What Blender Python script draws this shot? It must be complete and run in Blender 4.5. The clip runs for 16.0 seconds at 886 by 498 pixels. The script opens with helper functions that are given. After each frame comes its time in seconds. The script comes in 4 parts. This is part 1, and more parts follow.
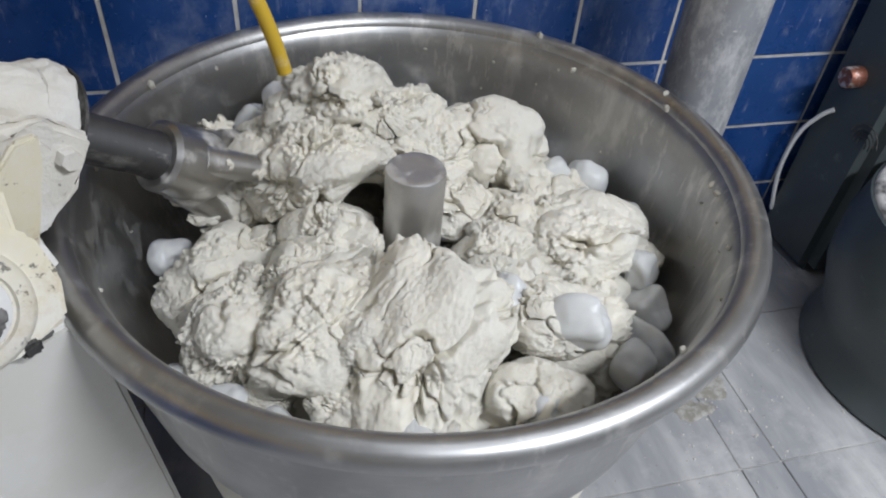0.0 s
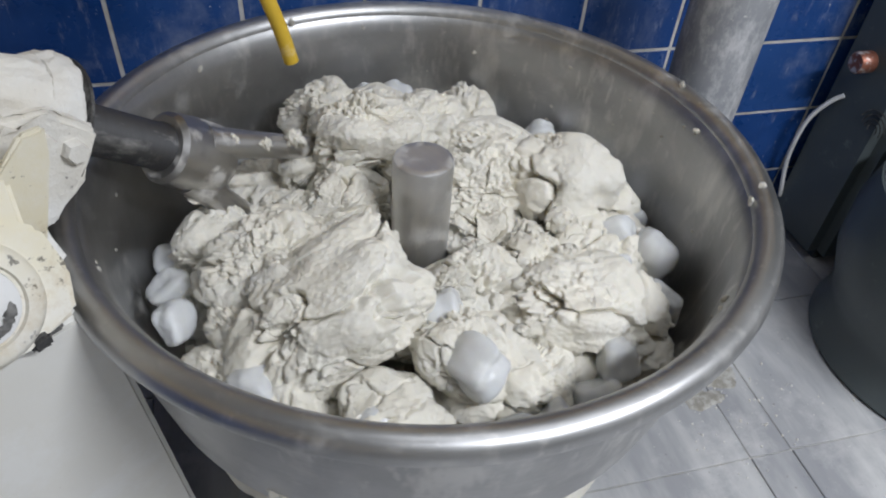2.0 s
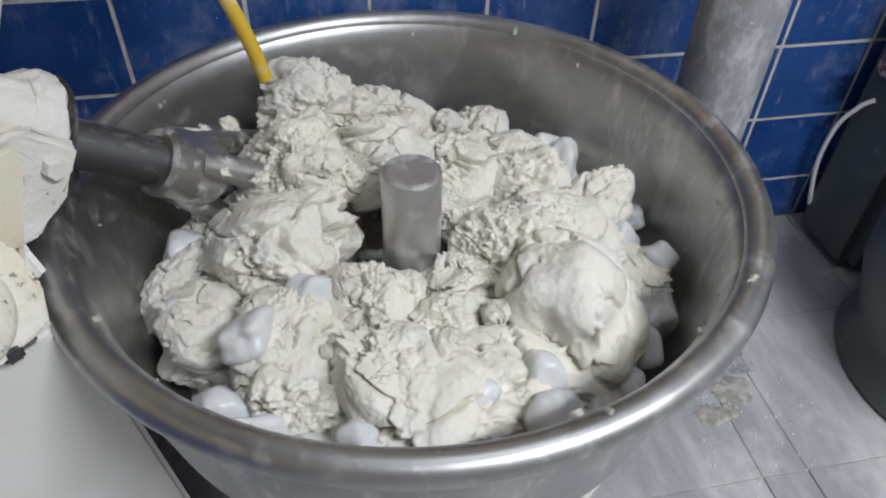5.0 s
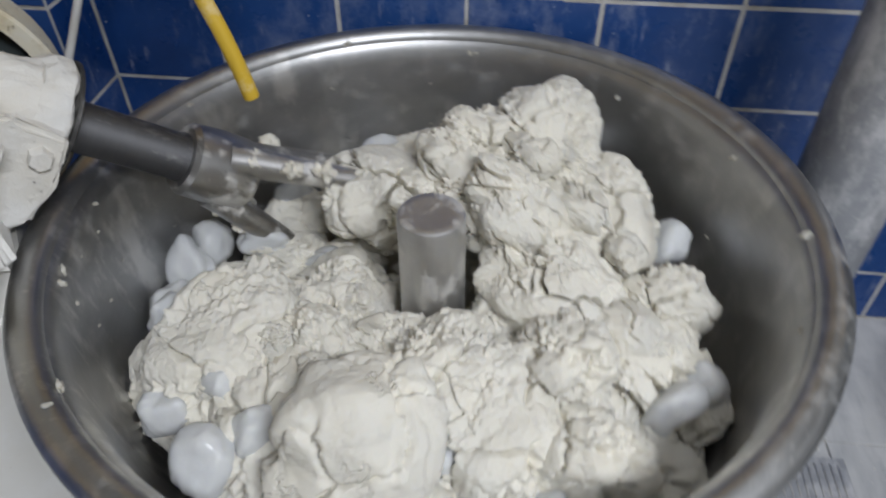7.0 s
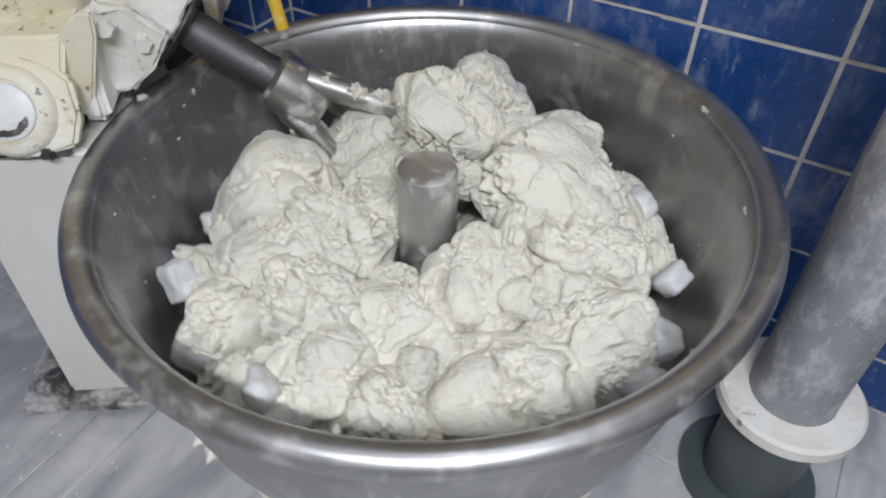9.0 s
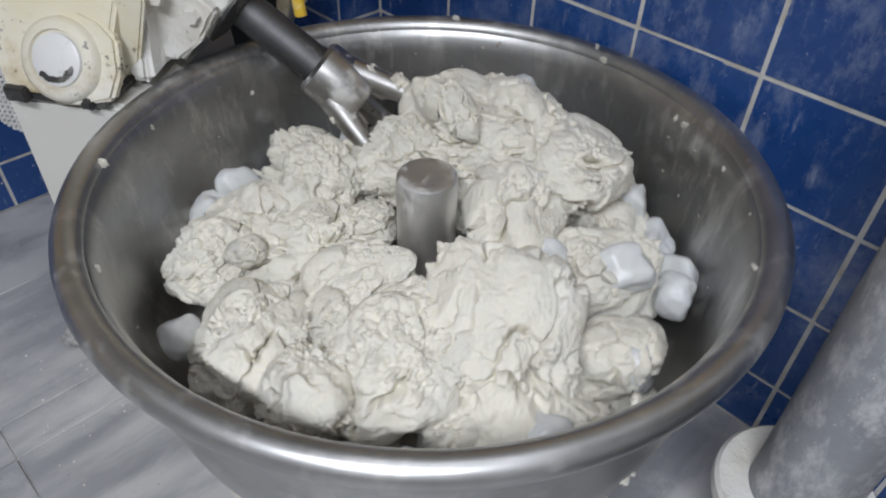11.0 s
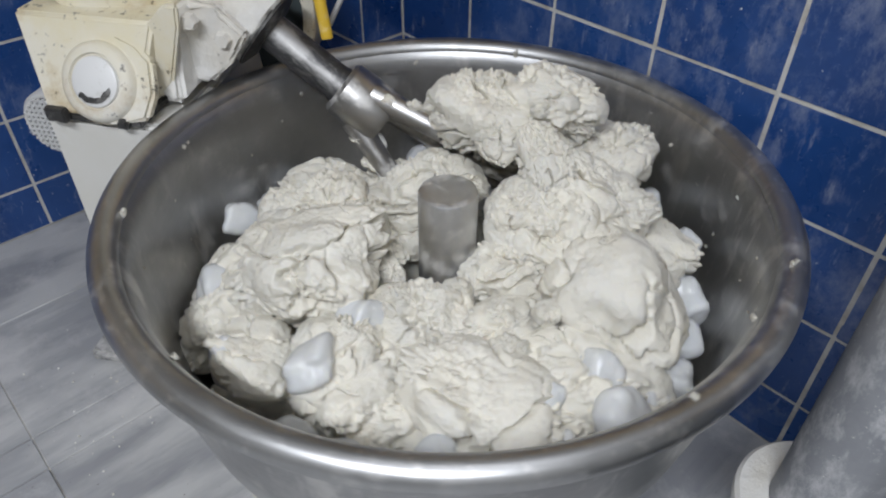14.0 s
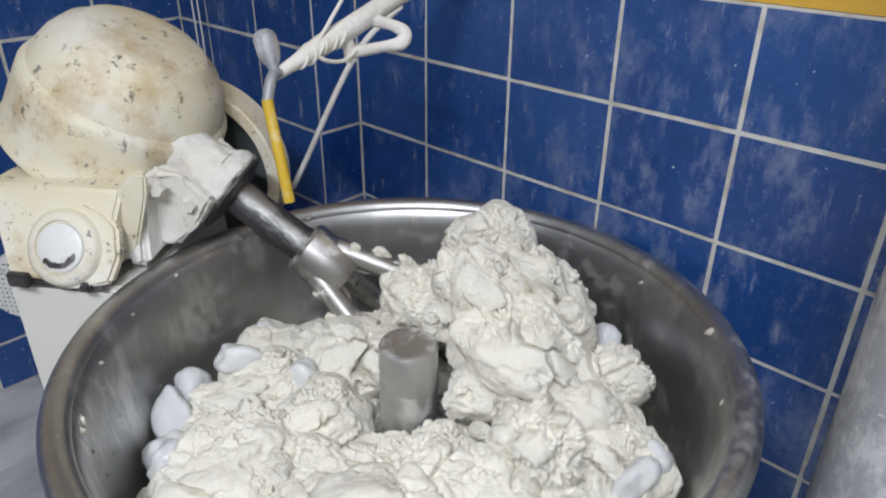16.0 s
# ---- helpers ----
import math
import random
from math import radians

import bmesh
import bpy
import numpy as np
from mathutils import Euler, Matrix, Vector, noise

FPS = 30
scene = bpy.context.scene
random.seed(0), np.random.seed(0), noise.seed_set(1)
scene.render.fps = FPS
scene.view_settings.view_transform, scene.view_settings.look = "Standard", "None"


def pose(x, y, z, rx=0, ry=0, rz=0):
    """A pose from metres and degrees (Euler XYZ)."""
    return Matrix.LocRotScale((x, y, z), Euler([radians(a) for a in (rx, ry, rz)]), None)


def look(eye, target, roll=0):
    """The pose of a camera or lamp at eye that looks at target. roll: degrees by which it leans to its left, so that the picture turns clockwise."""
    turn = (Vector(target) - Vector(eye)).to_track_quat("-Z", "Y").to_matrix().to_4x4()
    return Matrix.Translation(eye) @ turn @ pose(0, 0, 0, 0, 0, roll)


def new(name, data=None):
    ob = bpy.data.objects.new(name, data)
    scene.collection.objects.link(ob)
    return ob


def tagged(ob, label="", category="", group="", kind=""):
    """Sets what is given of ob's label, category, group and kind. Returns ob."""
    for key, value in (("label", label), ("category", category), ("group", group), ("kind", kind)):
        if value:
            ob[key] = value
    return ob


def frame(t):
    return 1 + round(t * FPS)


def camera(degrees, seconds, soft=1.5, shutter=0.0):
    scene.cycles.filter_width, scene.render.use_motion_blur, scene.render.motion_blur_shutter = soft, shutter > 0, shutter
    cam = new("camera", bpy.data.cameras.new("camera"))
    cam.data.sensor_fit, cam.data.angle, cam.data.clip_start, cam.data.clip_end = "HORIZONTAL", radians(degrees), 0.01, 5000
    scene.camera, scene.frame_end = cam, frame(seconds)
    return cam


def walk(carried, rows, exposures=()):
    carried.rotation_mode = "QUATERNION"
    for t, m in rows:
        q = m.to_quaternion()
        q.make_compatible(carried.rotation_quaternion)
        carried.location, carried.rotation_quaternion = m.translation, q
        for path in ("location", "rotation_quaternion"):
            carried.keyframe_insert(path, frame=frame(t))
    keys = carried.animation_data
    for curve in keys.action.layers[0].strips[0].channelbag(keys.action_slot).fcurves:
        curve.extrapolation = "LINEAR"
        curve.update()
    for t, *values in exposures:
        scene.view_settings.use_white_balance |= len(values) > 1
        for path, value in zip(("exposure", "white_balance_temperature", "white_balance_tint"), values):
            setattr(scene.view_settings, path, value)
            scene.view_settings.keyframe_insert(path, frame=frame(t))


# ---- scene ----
cam = camera(64.4, 16.0, 2.0, 0.5)
PATH = [
    (0, (0.506, -1.359, 0.736), (0.963, 0.07, -0.586), 5.5),
    (0.5, (0.506, -1.36, 0.741), (0.973, 0.065, -0.582), 5.6),
    (1, (0.506, -1.36, 0.742), (0.961, 0.053, -0.598), 5.6),
    (1.5, (0.504, -1.354, 0.734), (0.957, 0.053, -0.613), 5.2),
    (2, (0.502, -1.353, 0.731), (0.943, 0.061, -0.612), 4.8),
    (2.5, (0.504, -1.356, 0.728), (0.96, 0.062, -0.607), 4.2),
    (3, (0.498, -1.349, 0.729), (0.965, 0.058, -0.614), 4.8),
    (3.5, (0.504, -1.352, 0.736), (0.944, 0.055, -0.616), 4.2),
    (4, (0.498, -1.35, 0.73), (0.945, 0.067, -0.609), 4.0),
    (4.2, (0.505, -1.353, 0.734), (0.948, 0.06, -0.611), 3.8),
    (6.3, (0.761, -1.34, 0.752), (0.808, 0.121, -0.613), -0.1),
    (6.5, (0.775, -1.326, 0.733), (0.811, 0.122, -0.645), 0.2),
    (7, (0.818, -1.222, 0.727), (0.647, 0.229, -0.639), -0.3),
    (7.5, (0.867, -1.145, 0.738), (0.521, 0.208, -0.694), 0.4),
    (8, (1.02, -1.158, 0.731), (0.394, 0.12, -0.675), 1.2),
    (8.5, (1.119, -1.213, 0.747), (0.348, 0.017, -0.629), -0.1),
    (8.7, (1.14, -1.241, 0.769), (0.419, 0.013, -0.612), 0.5),
    (10.8, (1.332, -1.109, 0.741), (0.283, -0.075, -0.612), 0.4),
    (11, (1.331, -1.106, 0.742), (0.29, -0.042, -0.594), 1.9),
    (11.5, (1.342, -1.109, 0.747), (0.274, -0.041, -0.565), 0.9),
    (12, (1.347, -1.107, 0.75), (0.251, -0.059, -0.555), -0.0),
    (12.5, (1.348, -1.114, 0.751), (0.216, -0.091, -0.541), -0.1),
    (13, (1.345, -1.125, 0.751), (0.223, -0.09, -0.541), 0.8),
    (13.5, (1.35, -1.131, 0.75), (0.234, -0.082, -0.536), 1.2),
    (14, (1.352, -1.123, 0.751), (0.239, -0.078, -0.54), 0.4),
    (14.5, (1.351, -1.115, 0.747), (0.247, -0.059, -0.544), -0.1),
    (15, (1.352, -1.125, 0.762), (0.161, 0.037, -0.348), 0.3),
    (15.5, (1.358, -1.128, 0.767), (0.159, 0.124, -0.23), 1.1),
    (16, (1.373, -1.129, 0.768), (0.155, 0.15, -0.171), 0.4),
]
walk(cam, [(t, look(eye, target, roll)) for t, eye, target, roll in PATH], exposures=[(0, -0.03), (4.2, -0.05), (6.5, -0.14), (7.0, -0.2), (7.5, -0.1), (8.5, -0.04), (11, -0.14), (14.5, -0.13), (15.5, 0.06), (16, 0.15)])

# ---- light and world ----
FLOOR = -0.543
CX, CY = 0.720, -0.520          # axis of the mixing bowl
world = bpy.data.worlds.new("world")
scene.world = world
world.use_nodes = True
world.node_tree.nodes["Background"].inputs[0].default_value = (0.80, 0.88, 1.0, 1)
world.node_tree.nodes["Background"].inputs[1].default_value = 0.045
scene.view_settings.exposure = 0.0


def tube_light(name, x, y, z, length, watts, turn):
    data = bpy.data.lights.new(name, "AREA")
    data.shape, data.size, data.size_y, data.energy = "RECTANGLE", length, 0.10, watts
    data.color = (0.888, 0.925, 1.0)
    ob = new(name, data)
    ob.matrix_world = pose(x, y, z, 0, 0, turn)
    return ob


# first lamp inferred from rim highlights and shadow; second is an added weak fill
LAMPS = ((1.80, -2.05, 82), (1.25, -0.75, 6))
for lx, ly, watts in LAMPS:
    tube_light("unseen_tube_light", lx, ly, 2.02, 1.2, watts, 8)


# ---- materials ----
class Mat:
    def __init__(self, name, color, rough=0.6, metal=0.0, room=False):
        self.m = bpy.data.materials.new(name)
        self.m.use_nodes = True
        self.t = self.m.node_tree
        self.b = self.t.nodes["Principled BSDF"]
        self.b.inputs["Base Color"].default_value = (*color, 1)
        self.b.inputs["Roughness"].default_value = rough
        self.b.inputs["Metallic"].default_value = metal
        self.col = None
        self.base = color
        self.coord = self.t.nodes.new("ShaderNodeNewGeometry").outputs["Position"] if room else self.t.nodes.new("ShaderNodeTexCoord").outputs["Object"]

    def n(self, kind, **inputs):
        nd = self.t.nodes.new("ShaderNode" + kind)
        for k, v in inputs.items():
            nd.inputs[k].default_value = v
        return nd

    def link(self, a, b):
        self.t.links.new(a, b)

    def scaled(self, sx, sy, sz):
        mp = self.n("Mapping", Scale=(sx, sy, sz))
        self.link(self.coord, mp.inputs["Vector"])
        return mp.outputs[0]

    def noise(self, scale, detail=4.0, rough=0.55, vec=None):
        nd = self.n("TexNoise", Scale=scale, Detail=detail, Roughness=rough)
        self.link(vec or self.coord, nd.inputs["Vector"])
        return nd.outputs["Fac"]

    def ramp(self, fac, lo, hi, a=(0, 0, 0), b=(1, 1, 1)):
        nd = self.t.nodes.new("ShaderNodeValToRGB")
        e = nd.color_ramp.elements
        e[0].position, e[1].position = lo, hi
        e[0].color, e[1].color = (*a, 1), (*b, 1)
        self.link(fac, nd.inputs[0])
        return nd.outputs[0]

    def over(self, fac, color, strength=1.0):
        """Lays a colour over the base where fac is bright."""
        mx = self.t.nodes.new("ShaderNodeMix")
        mx.data_type = "RGBA"
        if strength != 1.0:
            k = self.n("Math")
            k.operation = "MULTIPLY"
            k.inputs[1].default_value = strength
            self.link(fac, k.inputs[0])
            fac = k.outputs[0]
        self.link(fac, mx.inputs[0])
        if self.col is None:
            mx.inputs[6].default_value = (*self.base, 1)
        else:
            self.link(self.col, mx.inputs[6])
        mx.inputs[7].default_value = (*color, 1)
        self.col = mx.outputs[2]
        self.link(self.col, self.b.inputs["Base Color"])
        return self

    def both(self, one, other):
        k = self.n("Math")
        k.operation = "MULTIPLY"
        self.link(one, k.inputs[0])
        self.link(other, k.inputs[1])
        return k.outputs[0]

    def rough(self, fac, lo, hi):
        mr = self.n("MapRange")
        mr.inputs["To Min"].default_value, mr.inputs["To Max"].default_value = lo, hi
        self.link(fac, mr.inputs["Value"])
        self.link(mr.outputs[0], self.b.inputs["Roughness"])
        return self

    def metal(self, fac, lo, hi):
        mr = self.n("MapRange")
        mr.inputs["To Min"].default_value, mr.inputs["To Max"].default_value = lo, hi
        self.link(fac, mr.inputs["Value"])
        self.link(mr.outputs[0], self.b.inputs["Metallic"])
        return self

    def bump(self, fac, strength, dist=0.01):
        bp = self.n("Bump", Strength=strength, Distance=dist)
        self.link(fac, bp.inputs["Height"])
        if self.b.inputs["Normal"].is_linked:
            self.link(self.b.inputs["Normal"].links[0].from_socket, bp.inputs["Normal"])
        self.link(bp.outputs[0], self.b.inputs["Normal"])
        return self


FLOUR = (0.72, 0.71, 0.68)


def steel(name, base, rough0, rough1, streak=(2, 2, 60), smear=0.5, cover=(0.60, 0.72)):
    m = Mat(name, base, 0.35, 1.0)
    brushed = m.noise(6.0, 5, 0.6, m.scaled(*streak))
    stains = m.noise(7.0, 5, 0.6)
    m.over(m.ramp(stains, 0.35, 0.75), tuple(0.55 * c for c in base), 0.7)
    flour = m.ramp(m.noise(16.0, 8, 0.72), *cover)
    m.over(flour, (0.66, 0.64, 0.60), smear)
    m.metal(flour, 1.0, 1.0 - smear)
    drips = m.ramp(m.noise(15.0, 7, 0.62, m.scaled(1.0, 1.0, 0.35)), 0.55, 0.64)
    region = m.ramp(m.noise(3.0, 3, 0.5), 0.38, 0.58)
    drips = m.both(drips, region)
    m.over(drips, (0.66, 0.65, 0.63), 2.0 * smear)
    scratch = m.ramp(m.noise(55.0, 5, 0.65, m.scaled(1.0, 1.0, 0.22)), 0.60, 0.66)
    m.over(m.both(scratch, region), (0.66, 0.65, 0.63), 1.3 * smear)
    m.rough(brushed, rough0, rough1)
    m.bump(brushed, 0.06, 0.002).bump(m.noise(90.0, 3), 0.05, 0.001)
    return m.m


M = {}
M["steel_bowl"] = steel("brushed_steel", (0.48, 0.48, 0.48), 0.30, 0.52, (1.5, 1.5, 45), 0.42, (0.54, 0.70))
M["steel_post"] = steel("post_steel", (0.66, 0.66, 0.665), 0.38, 0.58, (40, 40, 2), 0.62, (0.52, 0.61))
M["steel_fork"] = steel("fork_steel", (0.50, 0.49, 0.48), 0.26, 0.52, (5, 5, 5), 0.85, (0.53, 0.62))
M["shaft"] = steel("dark_shaft_steel", (0.15, 0.15, 0.155), 0.48, 0.68, (4, 4, 40), 0.25)
z = Mat("dull_zinc", (0.33, 0.34, 0.36), 0.5, 0.35)
z.over(z.ramp(z.noise(9.0, 6, 0.65), 0.40, 0.70), (0.24, 0.25, 0.27), 0.8)
z.over(z.ramp(z.noise(20.0, 8, 0.75, z.scaled(1, 1, 0.5)), 0.47, 0.62), (0.60, 0.60, 0.61), 0.85)
z.over(z.ramp(z.noise(90.0, 4, 0.7), 0.66, 0.72), FLOUR, 0.9)
z.rough(z.noise(12.0, 4), 0.42, 0.7).bump(z.noise(30.0, 6, 0.7), 0.3, 0.004)
M["galv"] = z.m

def dough_material(name, k):
    """k: texture scale, one tenth for lumps that are modelled ten times too large."""
    d = Mat(name, (0.735, 0.70, 0.605), 0.6)
    d.over(d.ramp(d.noise(9.0 * k, 4), 0.35, 0.75), (0.765, 0.75, 0.695), 0.8)
    d.over(d.ramp(d.noise(45.0 * k, 6, 0.7), 0.56, 0.72), (0.60, 0.54, 0.42), 0.35)
    d.rough(d.noise(14.0 * k, 3), 0.55, 0.92)
    cells = d.n("TexVoronoi", Scale=15.0 * k)
    cells.feature = "DISTANCE_TO_EDGE"
    warp = d.n("TexNoise", Scale=22.0 * k, Detail=5.0)
    d.link(d.coord, warp.inputs["Vector"])
    shift = d.n("VectorMath")
    shift.operation = "MULTIPLY_ADD"
    shift.inputs[1].default_value = (0.10 / k, 0.10 / k, 0.10 / k)
    d.link(warp.outputs["Color"], shift.inputs[0])
    d.link(d.coord, shift.inputs[2])
    d.link(shift.outputs[0], cells.inputs["Vector"])
    line = d.ramp(cells.outputs["Distance"], 0.0, 0.030)
    keep = d.ramp(d.noise(11.0 * k, 3), 0.41, 0.50, (0, 0, 0), (1, 1, 1))
    both = d.n("Math")
    both.operation = "MAXIMUM"
    d.link(line, both.inputs[0])
    d.link(keep, both.inputs[1])
    d.bump(both.outputs[0], 0.55, 0.005)
    patch = d.ramp(d.noise(8.0 * k, 3), 0.36, 0.58, (0.15, 0.15, 0.15))
    for grain, strength, deep in ((d.noise(40.0 * k, 7, 0.72), 0.48, 0.009), (d.noise(170.0 * k, 6, 0.7), 0.8, 0.003)):
        masked = d.n("Math")
        masked.operation = "MULTIPLY"
        d.link(grain, masked.inputs[0])
        d.link(patch, masked.inputs[1])
        d.bump(masked.outputs[0], strength, deep)
    d.b.inputs["Subsurface Weight"].default_value = 0.08
    d.b.inputs["Subsurface Radius"].default_value = (0.010, 0.008, 0.005)
    return d.m


M["dough"] = dough_material("dough_mass", 1.0)
M["dough_lump"] = dough_material("dough_lump", 0.1)

i = Mat("cloudy_ice", (0.91, 0.925, 0.93), 0.24)
i.over(i.ramp(i.noise(1.2, 4), 0.4, 0.7), (0.83, 0.86, 0.88), 0.6)
i.b.inputs["Transmission Weight"].default_value = 0.38
i.b.inputs["IOR"].default_value = 1.31
i.b.inputs["Subsurface Weight"].default_value = 0.3
i.b.inputs["Subsurface Radius"].default_value = (0.025, 0.025, 0.028)
i.bump(i.noise(1.6, 3), 0.2, 0.006)
M["ice"] = i.m

t = Mat("blue_glazed_tile", (0.018, 0.066, 0.225), 0.16, 0.0, True)
rnd = t.n("ObjectInfo").outputs["Random"]
t.over(rnd, (0.005, 0.038, 0.17), 0.75)
t.over(t.ramp(t.noise(5.0, 5, 0.65), 0.42, 0.72), (0.035, 0.10, 0.31), 0.55)
t.over(t.ramp(t.noise(4.5, 9, 0.74, t.scaled(1.0, 1.0, 0.8)), 0.54, 0.74), (0.44, 0.48, 0.58), 0.36)
t.over(t.ramp(t.noise(26.0, 8, 0.7, t.scaled(1.6, 1.6, 0.4)), 0.58, 0.70), (0.52, 0.55, 0.62), 0.36)
# paler streaky patch, fading outwards from a point on the back wall
near_bowl = t.n("VectorMath")
near_bowl.operation = "DISTANCE"
near_bowl.inputs[1].default_value = (0.95, 0.0, 0.22)
t.link(t.coord, near_bowl.inputs[0])
pale_patch = t.both(t.ramp(near_bowl.outputs["Value"], 0.15, 0.65, (1, 1, 1), (0, 0, 0)), t.ramp(t.noise(9.0, 9, 0.75, t.scaled(1.5, 1.5, 0.7)), 0.50, 0.66))
t.over(pale_patch, (0.50, 0.53, 0.60), 0.30)
t.over(t.ramp(t.noise(110.0, 3, 0.6), 0.69, 0.74), (0.75, 0.75, 0.75), 0.9)
t.rough(t.noise(9.0, 5), 0.12, 0.48)
t.bump(t.noise(14.0, 2), 0.05, 0.004)
M["tile"] = t.m

g = Mat("grey_grout", (0.58, 0.57, 0.54), 0.9, 0.0, True)
g.over(g.ramp(g.noise(18.0, 5), 0.45, 0.7), (0.26, 0.20, 0.11), 0.6)
M["grout"] = g.m

y = Mat("yellow_wall_paint", (0.60, 0.36, 0.045), 0.55)
y.over(y.ramp(y.noise(4.0, 5), 0.45, 0.75), (0.50, 0.30, 0.05), 0.6).bump(y.noise(60.0, 4), 0.15, 0.004)
M["yellow_paint"] = y.m

# grey picked for the unseen walls and ceiling, to hold down bounced light
w = Mat("plain_plaster", (0.40, 0.40, 0.39), 0.9)
w.over(w.ramp(w.noise(3.0, 5), 0.4, 0.7), (0.30, 0.295, 0.28), 0.6).bump(w.noise(70.0, 4), 0.1, 0.004)
M["plaster"] = w.m

f = Mat("worn_marble", (0.36, 0.365, 0.375), 0.38, 0.0, True)
frnd = f.n("ObjectInfo").outputs["Random"]
f.over(frnd, (0.30, 0.305, 0.32), 0.8)
bands = f.noise(2.2, 5, 0.55, f.scaled(3.4, 0.9, 1))
f.over(f.ramp(bands, 0.44, 0.60), (0.56, 0.56, 0.55), 0.85)
f.over(f.ramp(f.noise(4.0, 6, 0.6, f.scaled(4.5, 0.7, 1)), 0.54, 0.70), (0.24, 0.25, 0.27), 0.5)
f.over(f.ramp(f.noise(5.0, 8, 0.72), 0.52, 0.68), (0.62, 0.61, 0.60), 0.6)
f.over(f.ramp(f.noise(120.0, 3, 0.6), 0.70, 0.74), (0.14, 0.12, 0.10), 0.7)
f.rough(f.noise(6.0, 4), 0.28, 0.6)
f.bump(f.noise(40.0, 4), 0.06, 0.003)
M["marble"] = f.m

c = Mat("chipped_cream_paint", (0.68, 0.62, 0.45), 0.55)
c.over(c.ramp(c.noise(5.0, 6, 0.62), 0.42, 0.66), (0.70, 0.68, 0.62), 0.9)
c.over(c.ramp(c.noise(6.0, 7, 0.72), 0.50, 0.64), (0.42, 0.29, 0.12), 0.68)
c.over(c.ramp(c.noise(22.0, 7, 0.75), 0.61, 0.635), (0.09, 0.08, 0.065), 0.85)
c.over(c.ramp(c.noise(48.0, 6, 0.7), 0.635, 0.66), (0.13, 0.11, 0.08), 0.8)
c.over(c.ramp(c.noise(9.0, 7, 0.7), 0.50, 0.66), FLOUR, 0.42)
c.bump(c.noise(22.0, 7, 0.75), 0.2, 0.004).bump(c.noise(60.0, 4), 0.12, 0.003)
M["cream"] = c.m

cw = Mat("dusty_white_paint", (0.72, 0.71, 0.67), 0.5)
cw.over(cw.ramp(cw.noise(3.0, 5, 0.6), 0.40, 0.70), (0.66, 0.64, 0.57), 0.7)
cw.over(cw.ramp(cw.noise(24.0, 7, 0.75), 0.66, 0.69), (0.30, 0.27, 0.20), 0.6)
cw.over(cw.ramp(cw.noise(10.0, 6, 0.7), 0.50, 0.66), (0.76, 0.76, 0.74), 0.6)
cw.bump(cw.noise(50.0, 4), 0.12, 0.003)
M["white_paint"] = cw.m

fl = Mat("flour_caked_casting", FLOUR, 0.85)
fl.over(fl.ramp(fl.noise(8.0, 6), 0.42, 0.7), (0.62, 0.56, 0.44), 0.6)
fl.over(fl.ramp(fl.noise(26.0, 7, 0.75), 0.64, 0.68), (0.10, 0.09, 0.08), 0.8)
fl.bump(fl.noise(28.0, 6, 0.65), 0.6, 0.01).bump(fl.noise(140.0, 3), 0.25, 0.003)
M["flour"] = fl.m

k = Mat("dark_grease", (0.035, 0.034, 0.033), 0.55)
k.over(k.ramp(k.noise(18.0, 6, 0.7), 0.52, 0.72), (0.40, 0.39, 0.37), 0.6).bump(k.noise(40.0, 5), 0.4, 0.006)
M["dark"] = k.m
ki = Mat("floury_iron", (0.06, 0.06, 0.06), 0.6)
ki.over(ki.ramp(ki.noise(14.0, 7, 0.7), 0.40, 0.60), (0.62, 0.61, 0.59), 0.85).bump(ki.noise(40.0, 5), 0.4, 0.005)
M["floury_iron"] = ki.m
ru = Mat("rust_stain", (0.34, 0.20, 0.06), 0.7)
ru.over(ru.ramp(ru.noise(14.0, 6, 0.7), 0.40, 0.62), (0.62, 0.54, 0.36), 0.9)
ru.bump(ru.noise(40.0, 5), 0.4, 0.004)
M["rust"] = ru.m
di = Mat("dried_dirt", (0.27, 0.255, 0.22), 0.9, 0.0, True)
di.over(di.ramp(di.noise(40.0, 7, 0.7), 0.42, 0.62), (0.50, 0.49, 0.46), 0.9)
di.bump(di.noise(90.0, 5, 0.7), 0.6, 0.004)
M["dirt"] = di.m

gp = Mat("grey_green_paint", (0.065, 0.080, 0.083), 0.42)
gp.over(gp.ramp(gp.noise(4.0, 6), 0.42, 0.72), (0.10, 0.118, 0.12), 0.8)
gp.over(gp.ramp(gp.noise(14.0, 8, 0.75), 0.60, 0.74), (0.30, 0.31, 0.31), 0.5)
gp.bump(gp.noise(50.0, 4), 0.12, 0.003)
M["green"] = gp.m

h = Mat("yellow_rubber_hose", (0.55, 0.36, 0.03), 0.42)
h.over(h.ramp(h.noise(30.0, 6, 0.7), 0.52, 0.68), (0.70, 0.60, 0.38), 0.6)
M["hose"] = h.m
mg = Mat("motor_grey", (0.50, 0.51, 0.53), 0.5)
mg.over(mg.ramp(mg.noise(12.0, 6), 0.45, 0.7), FLOUR, 0.8).bump(mg.noise(60.0, 4), 0.15, 0.003)
M["motor"] = mg.m
wp = Mat("white_plastic", (0.70, 0.70, 0.69), 0.4)
wp.over(wp.ramp(wp.noise(20.0, 6, 0.7), 0.56, 0.66), (0.40, 0.38, 0.33), 0.5)
M["white"] = wp.m
pu = Mat("paper_label", (0.70, 0.70, 0.70), 0.6)
pu.bump(pu.noise(40.0, 3), 0.05, 0.002)
M["paper"] = pu.m
ink = Mat("label_ink", (0.05, 0.07, 0.16), 0.6)
ink.over(ink.ramp(ink.noise(60.0, 3), 0.5, 0.7), (0.12, 0.13, 0.2), 0.5)
M["ink"] = ink.m
